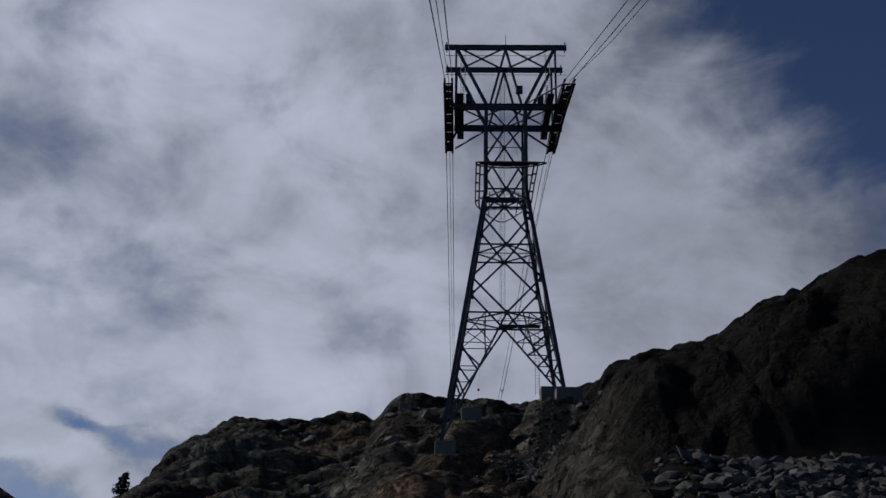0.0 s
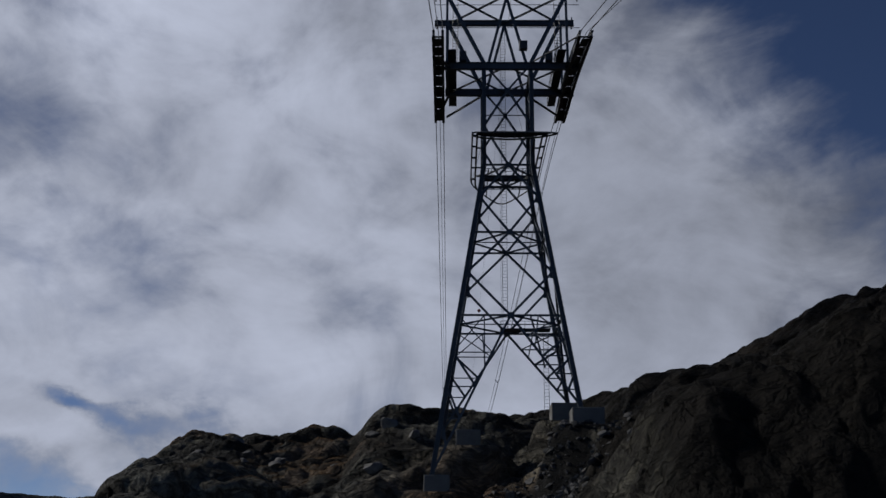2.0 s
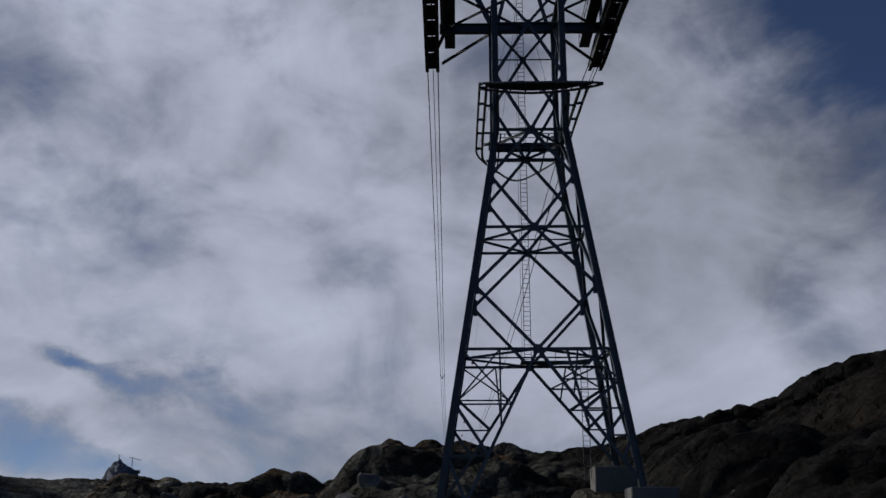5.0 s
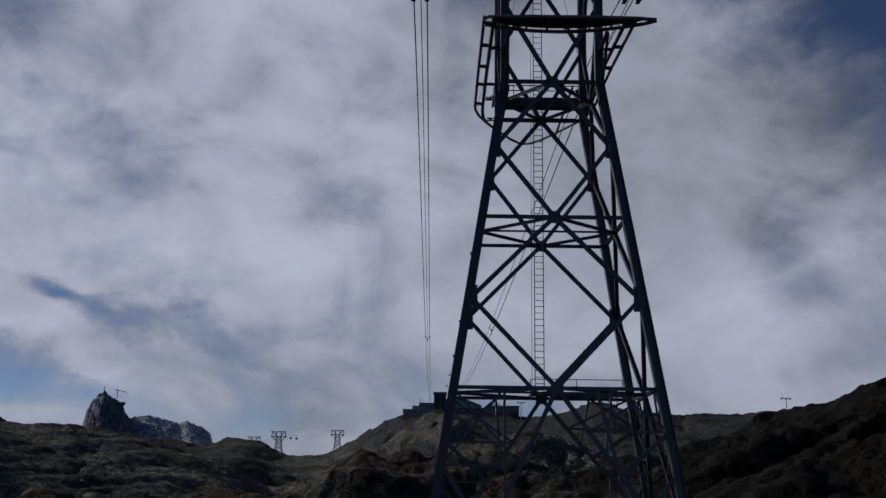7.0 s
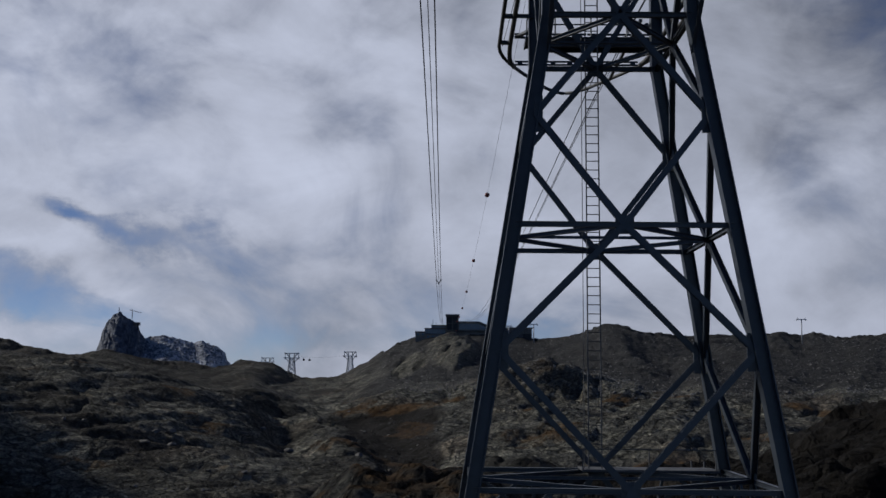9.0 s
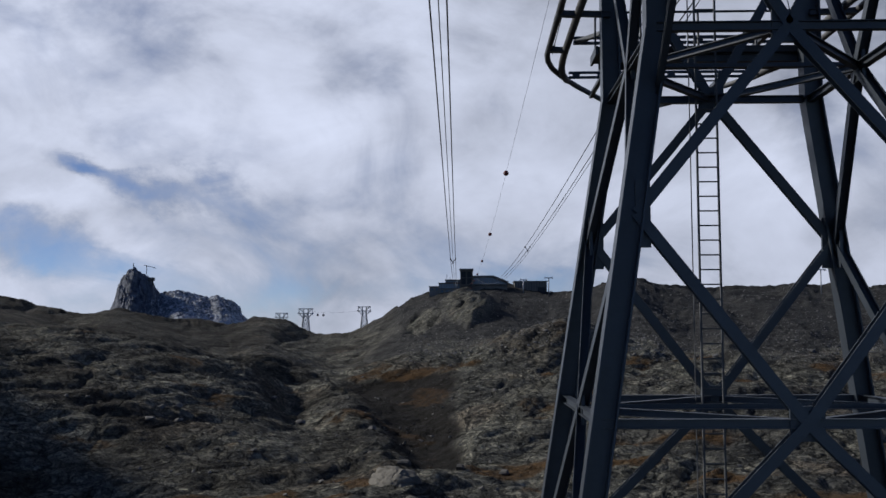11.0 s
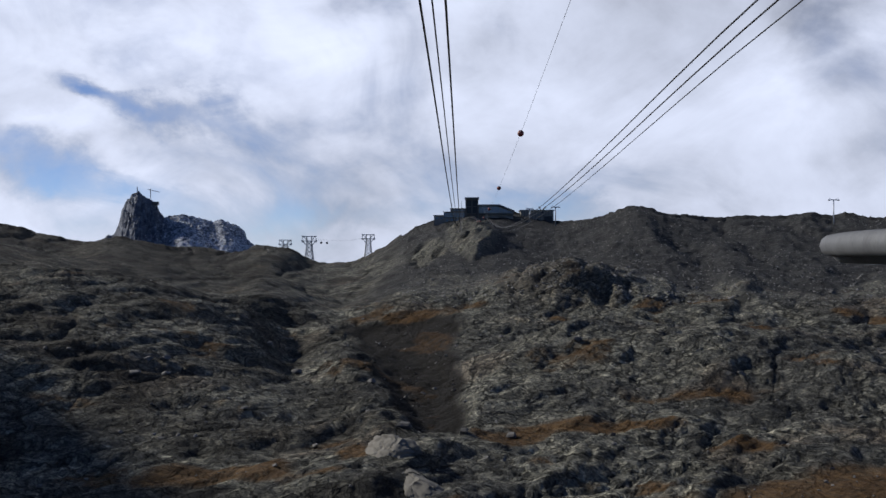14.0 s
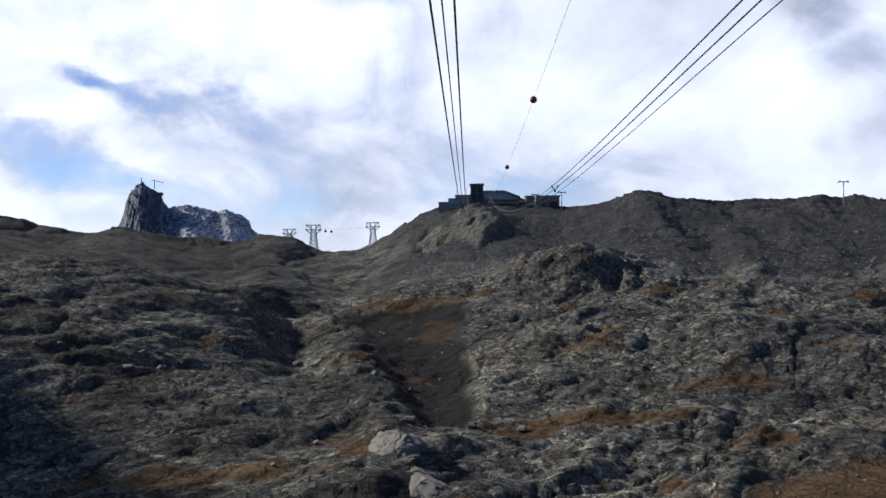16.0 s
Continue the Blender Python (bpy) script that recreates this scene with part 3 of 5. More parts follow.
    at.data.foreach_set("color", np.stack([scree, turf, warm, np.clip(soil_shade, 0, 1)], -1).astype(np.float32).ravel())
    me.update()
    me.validate()
    me.materials.append(M_GROUND)
    tagged(new("ground", me), "grey alpine rock slopes with scree and dry rust-brown turf", "ground", kind="structure")


def ground_z(x, y):
    return float(ground_height(np.array([[float(x)]]), np.array([[float(y)]]))[0][0, 0])


build_ground()

# ---------------------------------------------------------------- tower
TX, TY = 6.72, 91.84
Z_TOP, Z_BEAM, Z_X, Z2, Z3, Z4 = 58.4, 51.5, 49.25, 42.54, 36.63, 29.72
W2, WS, D2, DS = 1.98, 0.158, 2.49, 0.055


def half_w(z):
    return W2 + WS * max(Z2 - z, 0)


def half_d(z):
    return D2 + DS * max(Z2 - z, 0)


def corner(a, b, z):
    return (a * half_w(z), b * half_d(z), z)


def build_tower():
    tw = thing("cableway_tower", TX, TY, 0, "tall dark blue-grey steel lattice cableway tower with crossbeam head on rock", "tower")
    feet = {(-1, -1): 17.2, (1, -1): 22.3, (-1, 1): 21.4, (1, 1): 23.7}
    H = i_outline
    for (a, b), zf in feet.items():
        bm = bmesh.new()
        add_section(bm, corner(a, b, zf - 0.3), corner(a, b, Z2), H(0.36, 0.36, 0.03), (1, 0, 0))
        add_section(bm, corner(a, b, Z2), corner(a, b, Z_BEAM + 0.3), H(0.36, 0.36, 0.03), (1, 0, 0))
        part("leg", bm, M_STEEL, tw)
    main, mid, thin = H(0.17, 0.17, 0.015), H(0.14, 0.14, 0.013), l_outline(0.09)

    def face_pt(f, s, z):
        # face 0 near, 1 far, 2 left, 3 right; s from -1 to 1 across it
        w, d = half_w(z), half_d(z)
        return {0: (s * w, -d, z), 1: (s * w, d, z), 2: (-w, s * d, z), 3: (w, s * d, z)}[f]

    def gusset(f, s, z, w, h):
        p = Vector(face_pt(f, s, z))
        bm = bmesh.new()
        t = 0.03
        if f < 2:
            add_box(bm, (p.x - w / 2, p.y - t, z - h / 2), (p.x + w / 2, p.y + t, z + h / 2))
        else:
            add_box(bm, (p.x - t, p.y - w / 2, z - h / 2), (p.x + t, p.y + w / 2, z + h / 2))
        part("gusset_plate", bm, M_STEEL, tw)

    for f in range(4):
        up = (0, 1, 0) if f < 2 else (1, 0, 0)
        sides = (-1, 1)
        # rings
        for z in (Z2, Z3, Z4):
            member("ring_beam", face_pt(f, -1, z), face_pt(f, 1, z), mid, M_STEEL, tw)
            gusset(f, 0, z, 0.5, 0.5)
        # panels: diagonals run from a ring's middle to a leg half way, and on to the next ring's middle
        for z0, z1 in ((Z2, Z3), (Z3, Z4)):
            zm = (z0 + z1) / 2 + 0.1
            for s in sides:
                member("diagonal_brace", face_pt(f, 0, z0), face_pt(f, s * 0.97, zm), main, M_STEEL, tw, up)
                member("diagonal_brace", face_pt(f, s * 0.97, zm), face_pt(f, 0, z1), main, M_STEEL, tw, up)
                gusset(f, s * 0.93, zm, 0.22, 1.0)
        # shaft: two crosses
        zx = Z_X
        zq = (Z2 + zx) / 2 + 0.1
        for s in sides:
            member("diagonal_brace", face_pt(f, 0, Z2), face_pt(f, s, zq), main, M_STEEL, tw, up)
            member("diagonal_brace", face_pt(f, s, zq), face_pt(f, 0, zx), main, M_STEEL, tw, up)
            member("diagonal_brace", face_pt(f, 0, zx), face_pt(f, s, Z_BEAM + 0.2), mid, M_STEEL, tw, up)
        member("ring_beam", face_pt(f, -1, zx), face_pt(f, 1, zx), thin, M_STEEL, tw)
        gusset(f, 0, zx, 0.4, 0.5)
        # bottom bay: long knee braces with secondary lattice
        ends = {0: ((-1, -1), (1, -1)), 1: ((-1, 1), (1, 1)), 2: ((-1, -1), (-1, 1)), 3: ((1, -1), (1, 1))}[f]
        for s, key in zip(sides, ends):
            zf = feet[key] + 0.4
            foot = Vector(face_pt(f, s, zf))
            top = Vector(face_pt(f, 0, Z4))
            member("knee_brace", top, foot, main, M_STEEL, tw, up)
            cut = [0.0, 0.24, 0.46, 0.66, 0.83]
            knee = [top.lerp(foot, k) for k in cut]
            legp = [Vector(face_pt(f, s, p.z)) for p in knee]
            for i in range(1, len(cut)):
                member("lattice_bar", knee[i], legp[i], thin, M_STEEL, tw, up)
                member("lattice_bar", knee[i], legp[i - 1] if i > 1 else Vector(face_pt(f, s, Z4)), thin, M_STEEL, tw, up)
                if i < 4:
                    member("lattice_bar", legp[i], knee[i + 1], thin, M_STEEL, tw, up)
            hang = Vector(face_pt(f, s * 0.52, Z4))
            member("lattice_bar", hang, knee[1].lerp(knee[2], 0.5), thin, M_STEEL, tw, up)
            member("lattice_bar", hang, legp[1], thin, M_STEEL, tw, up)
    for z in (Z2, Z3, Z4):
        w, d = half_w(z), half_d(z)
        mids = [(-w, 0, z), (0, -d, z), (w, 0, z), (0, d, z)]
        for p, q in zip(mids, mids[1:] + mids[:1]):
            member("plan_brace", p, q, H(0.12, 0.12, 0.01), M_STEEL, tw)
        member("plan_brace", mids[0], mids[2], thin, M_STEEL, tw)
    # head: lower and upper crossbeams with the V struts between
    for b in (-1, 1):
        y = b * D2
        member("crossbeam", (-5.3, y, Z_BEAM), (6.1, y, Z_BEAM), H(0.36, 0.62, 0.04), M_STEEL, tw)
        member("top_beam", (-6.3, y * 0.95, Z_TOP), (6.3, y * 0.95, Z_TOP), H(0.34, 0.5, 0.035), M_STEEL, tw)
        for s in (-1, 1):
            member("head_strut", (s * W2, y, Z_BEAM + 0.3), (s * 5.0, y * 0.95, Z_TOP - 0.2), H(0.3, 0.3, 0.025), M_STEEL, tw, (0, 1, 0))
            member("head_strut", (s * W2 * 0.8, y, Z_BEAM + 0.3), (0, y * 0.95, Z_TOP - 0.2), H(0.22, 0.22, 0.02), M_STEEL, tw, (0, 1, 0))
            member("hanger_post", (s * 5.1, y * 0.95, Z_TOP - 0.2), (s * 5.1, y, Z_BEAM + 0.3), H(0.2, 0.2, 0.016), M_STEEL, tw, (0, 1, 0))
            if b > 0:
                # raking strut from the shaft out to the far end of the shoe
                member("shoe_strut", (s * 1.99, y, Z_BEAM - 0.3), (s * 5.2, 6.4, Z_BEAM - 0.55), H(0.15, 0.15, 0.012), M_STEEL, tw)
            part("end_plate", add_box(bmesh.new(), (s * 6.1 - 0.05, y * 0.95 - 0.35, Z_TOP - 0.42), (s * 6.1 + 0.05, y * 0.95 + 0.35, Z_TOP + 0.42)), M_STEEL, tw)
    for s in (-1, 1):
        for x0, x1 in ((0, 4.9), (4.9, 0)):
            member("plan_brace", (s * x0, -D2 * 0.95, Z_TOP), (s * x1, D2 * 0.95, Z_TOP), H(0.14, 0.14, 0.012), M_STEEL, tw)
            member("plan_brace", (s * x0, -D2, Z_BEAM), (s * x1, D2, Z_BEAM), H(0.12, 0.12, 0.012), M_STEEL, tw)
        for x in (W2, 5.1):
            member("crossbeam", (s * x, -D2, Z_BEAM), (s * x, D2, Z_BEAM), H(0.25, 0.45, 0.025), M_STEEL, tw)
    return tw


tower = build_tower()


# ---------------------------------------------------------------- rope shoes and ropes
SHOE_Y0, SHOE_Y1 = TY - 9.0, TY + 7.5


def rope_x(side, y):
    d = y - TY
    if side < 0:
        return 0.92 - 0.0092 * d
    # the shoe stands a little askew; its low end lies further out
    return 12.0 + 0.35 * (1 - math.exp(-(d - 7.5) / 12)) - 0.0118 * (d - 7.5) if d > 7.5 else 12.0 + 0.036 * min(16.5, 7.5 - d) - 0.004 * max(0.0, -9 - d)


def rope_z(y, side=-1):
    if y < SHOE_Y0:
        return 51.25 - (0.44 if side < 0 else 0.405) * (SHOE_Y0 - y)
    if y <= SHOE_Y1:
        d = y - SHOE_Y0
        return 51.25 + 0.2 * d - 0.0115 * d * d
    d = y - SHOE_Y1
    rise = 1.3 if side < 0 else 3.7 - 0.005 * d
    return 51.42 - 0.0513 * d + 0.000164 * d * d + rise * (1 - math.exp(-d / 14))


def build_ropes():
    ys = list(np.linspace(-120, SHOE_Y0, 30)) + list(np.linspace(SHOE_Y0, SHOE_Y1, 20))[1:] + list(np.linspace(SHOE_Y1, 604, 60))[1:]
    for side in (-1, 1):
        for dx, r, drop in ((-0.36, 0.037, 0.0), (0.36, 0.037, 0.0), (0.03, 0.025, 1.0)):
            pts = []
            for y in ys:
                sag = drop * min(1.0, max(0.0, y - SHOE_Y1) / 25 + max(0.0, SHOE_Y0 - y) / 25) * (0.75 if side > 0 else 0.25) + 0.2 * drop
                pts.append((rope_x(side, y) + dx, y, rope_z(y, side) - sag))
            name, label = ("track_rope", "taut grey steel track rope over the tower shoe") if drop == 0 else ("haul_rope", "thin grey steel haul rope hanging between track ropes")
            tagged(part(name, add_path(bmesh.new(), [stretch(p) if p[1] > 490 else p for p in pts], r, 6), M_ROPE, None, "", True), label, "rope", "ropes of the cableway")


def rungs(x, y, z0, count, mat):
    first = member("rung", (-0.2, 0, 0), (0.2, 0, 0), tube_outline(0.016, 6), mat, tower)
    first.location = (x, y, z0)
    for i in range(1, count):
        ob = new("rung", first.data)
        ob.parent = tower
        ob.location = (x, y, z0 + 0.285 * i)


def build_shoes():
    for side in (-1, 1):
        for dx in (-0.36, 0.36):
            bm = bmesh.new()
            n, prev = 22, None
            flare = 0.3 if side > 0 else 0.0
            for i in range(n + 1):
                y = SHOE_Y0 + (SHOE_Y1 - SHOE_Y0) * i / n
                z = rope_z(y) - 0.035
                k = abs(2 * i / n - 1)
                h = 1.15 - 0.6 * k ** 4
                x = rope_x(side, y) - TX + dx * (1 + flare * (1 - i / n))
                lean = 0.35 * flare * (1 - i / n)
                ring = [bm.verts.new((x + s - lean * (z - zz), y - TY, zz)) for s, zz in ((-0.10, z), (0.10, z), (0.10, z - 0.16), (0.05, z - 0.2), (0.05, z - h + 0.08), (0.12, z - h), (-0.12, z - h), (-0.05, z - h + 0.08), (-0.05, z - 0.2), (-0.10, z - 0.16))]
                m = len(ring)
                if prev:
                    for k2 in range(m):
                        bm.faces.new((prev[k2], prev[(k2 + 1) % m], ring[(k2 + 1) % m], ring[k2]))
                else:
                    bm.faces.new(ring[::-1])
                prev = ring
            bm.faces.new(prev)
            part("rope_shoe", bm, M_DARK, tower)
        for i in range(9):
            y = SHOE_Y0 + 0.4 + (SHOE_Y1 - SHOE_Y0 - 0.8) * i / 8
            z, x = rope_z(y) - 0.5, rope_x(side, y) - TX
            member("shoe_tie", (x - 0.36, y - TY, z), (x + 0.36, y - TY, z), box_outline(0.1, 0.12), M_DARK, tower)
            if i < 8:
                y2 = y + (SHOE_Y1 - SHOE_Y0 - 0.8) / 8
                part("cover_plate", add_section(bmesh.new(), (x, y - TY + 0.08, z - 0.12), (rope_x(side, y2) - TX, y2 - TY - 0.12, rope_z(y2) - 0.62), box_outline(0.56, 0.05)), M_DARK, tower)
        # girder under the shoe, stays, haul-rope sheaves and the service walkway beside it
        x = rope_x(side, TY) - TX
        for b in (-1, 1):
            member("shoe_bearer", (x, b * D2, Z_BEAM + 0.2), (x, b * D2, rope_z(TY) - 0.9), i_outline(0.4, 0.4, 0.03), M_STEEL, tower, (0, 1, 0))
        for y0 in (-5.2, 5.4):
            member("shoe_stay", (side * 4.9, math.copysign(D2, y0), Z_BEAM - 0.1), (x, y0, rope_z(TY + y0) - 0.85), i_outline(0.18, 0.18, 0.015), M_STEEL, tower)
        xi = x - side * 1.15
        bm = bmesh.new()
        add_box(bm, (xi - 0.35, -4.6, Z_BEAM + 0.36), (xi + 0.35, 6.0, Z_BEAM + 0.44))
        part("walkway", bm, M_DARK, tower)
        for y in np.linspace(-4.5, 5.9, 8):
            member("railing_post", (xi - side * 0.33, y, Z_BEAM + 0.4), (xi - side * 0.33, y, Z_BEAM + 1.5), tube_outline(0.025, 6), M_DARK, tower)
        for h in (0.95, 1.5):
            member("railing_bar", (xi - side * 0.33, -4.5, Z_BEAM + h), (xi - side * 0.33, 5.9, Z_BEAM + h), tube_outline(0.025, 6), M_DARK, tower)
        for y in np.linspace(-6.5, 6.0, 7):
            bm = bmesh.new()
            add_section(bm, (x + 0.03 - 0.05, y, rope_z(TY + y) - 0.45), (x + 0.03 + 0.05, y, rope_z(TY + y) - 0.45), tube_outline(0.2, 14))
            part("sheave", bm, M_DARK, tower)
        # box and cabinet on the beams
        part("control_box", bevel(add_box(bmesh.new(), (xi - side * 0.9 - 0.3, -2.9, Z_BEAM + 0.35), (xi - side * 0.9 + 0.3, -2.3, Z_BEAM + 1.25)), 0.03), M_DARK, tower)
        # stiff vertical ladder frame at the end of the head
        for dx in (-0.22, 0.22):
            member("ladder_rail", (side * 4.4 + dx, -1.2, Z_BEAM + 0.4), (side * 4.4 + dx, -1.2, Z_TOP), tube_outline(0.025, 6), M_DARK, tower)
        rungs(side * 4.4, -1.2, Z_BEAM + 0.6, 22, M_DARK)
    member("shoe_stay", (2.1, -D2 - 0.2, Z_BEAM + 0.3), (5.3, -8.2, rope_z(TY - 8.2) - 0.3), tube_outline(0.07, 8), M_GALV, tower)
    for y, z in ((-D2 * 0.95, Z_TOP - 1.0), (-D2, Z_BEAM + 3.6)):
        member("stay_wire", (-6.2, y - 0.1, z), (6.2, y - 0.1, z), tube_outline(0.025, 6), M_DARK, tower)
    part("floodlight", bevel(add_box(bmesh.new(), (1.0, -D2 - 0.5, Z_BEAM + 1.4), (1.7, -D2 + 0.0, Z_BEAM + 2.2)), 0.05), M_DARK, tower)
    member("mast_rod", (0, -D2 * 0.95, Z_TOP + 0.2), (0, -D2 * 0.95, Z_TOP + 1.5), tube_outline(0.05, 6), M_DARK, tower)


def arc(cx, cy, r, a0, a1, n, z):
    return [(cx + r * math.cos(radians(a0 + (a1 - a0) * i / n)), cy + r * math.sin(radians(a0 + (a1 - a0) * i / n)), z) for i in range(n + 1)]


Z_HOOP, Z_DECK = 43.9, 43.7


def hoop_z(y):
    return 43.92 + 0.45 * min(1.0, max(0.0, (y + 5.8) / 6.8))


def build_guides():
    # cabin guides: two tubes each side that bow together to a point behind the tower, with short ties
    tail = [(0.0, 5.0), (0.0, 5.7), (0.06, 6.3), (0.22, 7.0), (0.5, 7.75), (0.98, 8.8), (1.6, 9.96), (2.1, 10.9), (2.62, 11.6), (2.96, 11.72)]
    for side in (-1, 1):
        out, inn = 2.98, 2.60
        front = [(0.0, y) for y in (-5.8, -4.0, -2.0, 0.0, 2.0, 3.6)]
        pts = [(side * (out - dx), y, hoop_z(y)) for dx, y in front + tail]
        part("guide_tube", add_path(bmesh.new(), pts, 0.068, 12), M_GALV, tower, "grey galvanised guide tube", True)
        inner = front + [(0.0, 5.4), (0.02, 6.2), (0.06, 6.9), (0.14, 7.5), (0.3, 8.1)]
        pts = [(side * (inn - dx), y, hoop_z(y) - 0.03) for dx, y in inner]
        part("guide_tube", add_path(bmesh.new(), pts, 0.082, 12), M_GALV, tower, "grey galvanised guide tube", True)
        for y in (5.0, 2.9, 0.6):
            part("pipe_clamp", add_section(bmesh.new(), (side * out, y - 0.06, hoop_z(y)), (side * out, y + 0.06, hoop_z(y)), tube_outline(0.0715, 12)), M_GALV, tower)
        for y in (-5.2, -2.6, 0.2, 2.55, 5.2):
            member("guide_tie", (side * out, y, hoop_z(y) - 0.03), (side * (inn - 0.06), y, hoop_z(y) - 0.05), box_outline(0.16, 0.11), M_STEEL, tower)
        for y in (-2.4, 2.4):
            member("guide_bracket", (side * inn, y, hoop_z(y) - 0.08), (side * W2, y, hoop_z(y) - 0.1), i_outline(0.11, 0.11, 0.01), M_STEEL, tower)
        member("stay_wire", (side * 2.86, 5.8, 44.4), (side * 1.0, 4.6, Z_BEAM), tube_outline(0.012, 5), M_DARK, tower)
        member("wire_clip", (side * 2.86, 5.8, 44.42), (side * 2.80, 5.77, 44.62), box_outline(0.03, 0.04), M_DARK, tower)
    bow = [(-2.95 + 6.7 * k / 16, -5.75 + 1.15 * math.sin(math.pi * min(1.0, 0.12 + 0.88 * k / 16)) ** 0.8) for k in range(17)]
    part("guide_tube", add_path(bmesh.new(), [(-2.98, -5.62, Z_HOOP), (-2.8, -5.86, Z_HOOP), (-1.0, -5.93, Z_HOOP), (1.5, -5.93, Z_HOOP), (3.0, -5.88, Z_HOOP), (3.75, -5.75, Z_HOOP)], 0.07, 12), M_GALV, tower, "grey galvanised guide tube", True)
    part("guide_tube", add_path(bmesh.new(), [(x, y, Z_HOOP - 0.04) for x, y in bow], 0.075, 12), M_GALV, tower, "grey galvanised guide tube", True)
    for i in range(2, 16, 2):
        member("guide_tie", (bow[i][0], bow[i][1], Z_HOOP - 0.02), (bow[i][0], -5.9, Z_HOOP - 0.02), box_outline(0.08, 0.08), M_STEEL, tower)
    for i0, i1 in ((1, 8), (8, 15)):
        bm = bmesh.new()
        edge = [(x, y - 0.1) for x, y in bow[i0:i1 + 1]] + [(bow[i1][0] - 0.03, -5.82), (bow[i0][0] + 0.03, -5.82)]
        lo = [bm.verts.new((x, y, Z_HOOP + 0.05)) for x, y in edge]
        hi = [bm.verts.new((x, y, Z_HOOP + 0.09)) for x, y in edge]
        bm.faces.new(lo[::-1])
        bm.faces.new(hi)
        for k in range(len(edge)):
            bm.faces.new((lo[k], lo[(k + 1) % len(edge)], hi[(k + 1) % len(edge)], hi[k]))
        bmesh.ops.recalc_face_normals(bm, faces=bm.faces[:])
        part("deck_panel", bm, M_DARK, tower)
    for s in (-1, 1):
        member("guide_bracket", (s * W2, -4.9, Z_HOOP - 0.1), (s * W2, -D2, Z_HOOP - 0.15), i_outline(0.12, 0.14, 0.012), M_STEEL, tower)
        member("guide_stay", (s * W2, -5.0, Z_HOOP - 0.25), (s * W2, -D2, Z_HOOP - 2.4), i_outline(0.1, 0.1, 0.01), M_STEEL, tower)
    # service deck across the shaft with its railing, and the twin channels that carry the guide nose
    part("deck_panel", add_box(bmesh.new(), (-2.19, 2.70, Z_DECK - 0.13), (2.19, 3.56, Z_DECK)), M_DARK, tower)
    for s in (-1, 1):
        member("deck_edge", (s * 2.22, 2.68, Z_DECK - 0.08), (s * 2.22, 3.58, Z_DECK - 0.08), box_outline(0.05, 0.18), M_STEEL, tower)
        part("railing_post", add_path(bmesh.new(), [(s * 2.15, 3.45, Z_DECK), (s * 2.15, 3.45, 44.5), (s * 2.11, 3.45, 44.6), (s * 2.01, 3.45, 44.64)], 0.026, 8), M_STEEL, tower, "", True)
        for y in (4.53, 7.6):
            reach = 2.5 if y < 5 else 2.3
            for z in (44.29, 44.41):
                member("nose_channel", (s * reach, y, z), (s * 0.02, y, z), box_outline(0.09, 0.05), M_STEEL, tower)
            for k in range(4):
                x = s * (0.25 + k * reach * 0.27)
                part("batten", add_box(bmesh.new(), (x - 0.09, y - 0.05, 44.318), (x + 0.09, y + 0.05, 44.382)), M_STEEL, tower)
        member("nose_brace", (s * 2.45, 4.6, 44.33), (s * 1.7, 2.6, 44.1), box_outline(0.1, 0.08), M_STEEL, tower)
        member("nose_beam", (s * 1.5, 2.5, 44.2), (s * 1.5, 9.7, 44.28), box_outline(0.1, 0.09), M_STEEL, tower)
    for h in (44.3, 44.56):
        member("railing_bar", (-2.01, 3.45, h + 0.08), (2.01, 3.45, h + 0.08), tube_outline(0.026, 8), M_STEEL, tower)
    for x in (-1.2, 0.0, 1.2):
        member("railing_post", (x, 3.45, Z_DECK), (x, 3.45, 44.64), tube_outline(0.026, 6), M_STEEL, tower)
    for y in (2.85, 3.4):
        member("deck_beam", (-2.1, y, Z_DECK - 0.22), (2.1, y, Z_DECK - 0.22), i_outline(0.12, 0.16, 0.012), M_STEEL, tower)


def build_ladders():
    def run(x, y, z0, z1, mat):
        for dx in (-0.2, 0.2):
            member("ladder_rail", (x + dx, y, z0), (x + dx, y, z1), box_outline(0.035, 0.06), mat, tower, (0, 1, 0), "galvanised ladder rail")
        rungs(x, y, z0 + 0.2, int((z1 - z0) / 0.285), mat)
    run(-0.17, 2.15, Z4 + 0.1, Z_TOP - 1.0, M_GALV)
    run(3.2, 3.25, 23.2, Z4 + 0.3, M_GALV)
    member("safety_line", (-0.5, 2.15, Z4), (-0.5, 2.15, Z_TOP - 1), tube_outline(0.012, 5), M_GALV, tower)
    # landing at the lowest ring
    part("deck_panel", add_box(bmesh.new(), (-0.6, 1.7, Z4 + 0.08), (3.5, 2.9, Z4 + 0.14)), M_GALV, tower, "grating landing")
    for x in (-0.6, 1.4, 3.4):
        member("railing_post", (x, 1.75, Z4 + 0.14), (x, 1.75, Z4 + 0.75), tube_outline(0.02, 6), M_GALV, tower)
    member("railing_bar", (-0.6, 1.75, Z4 + 0.75), (3.4, 1.75, Z4 + 0.75), tube_outline(0.02, 6), M_GALV, tower)
    # light bracing bars in the lowest bay
    for p, q in (((1.55, -half_d(Z4), Z4 - 0.1), (2.55, -half_d(25.6) + 0.05, 25.6)),):
        member("light_brace", p, q, i_outline(0.13, 0.13, 0.012), M_GALV, tower, (0, 1, 0), "galvanised brace")


build_ropes()
build_shoes()
build_guides()
build_ladders()


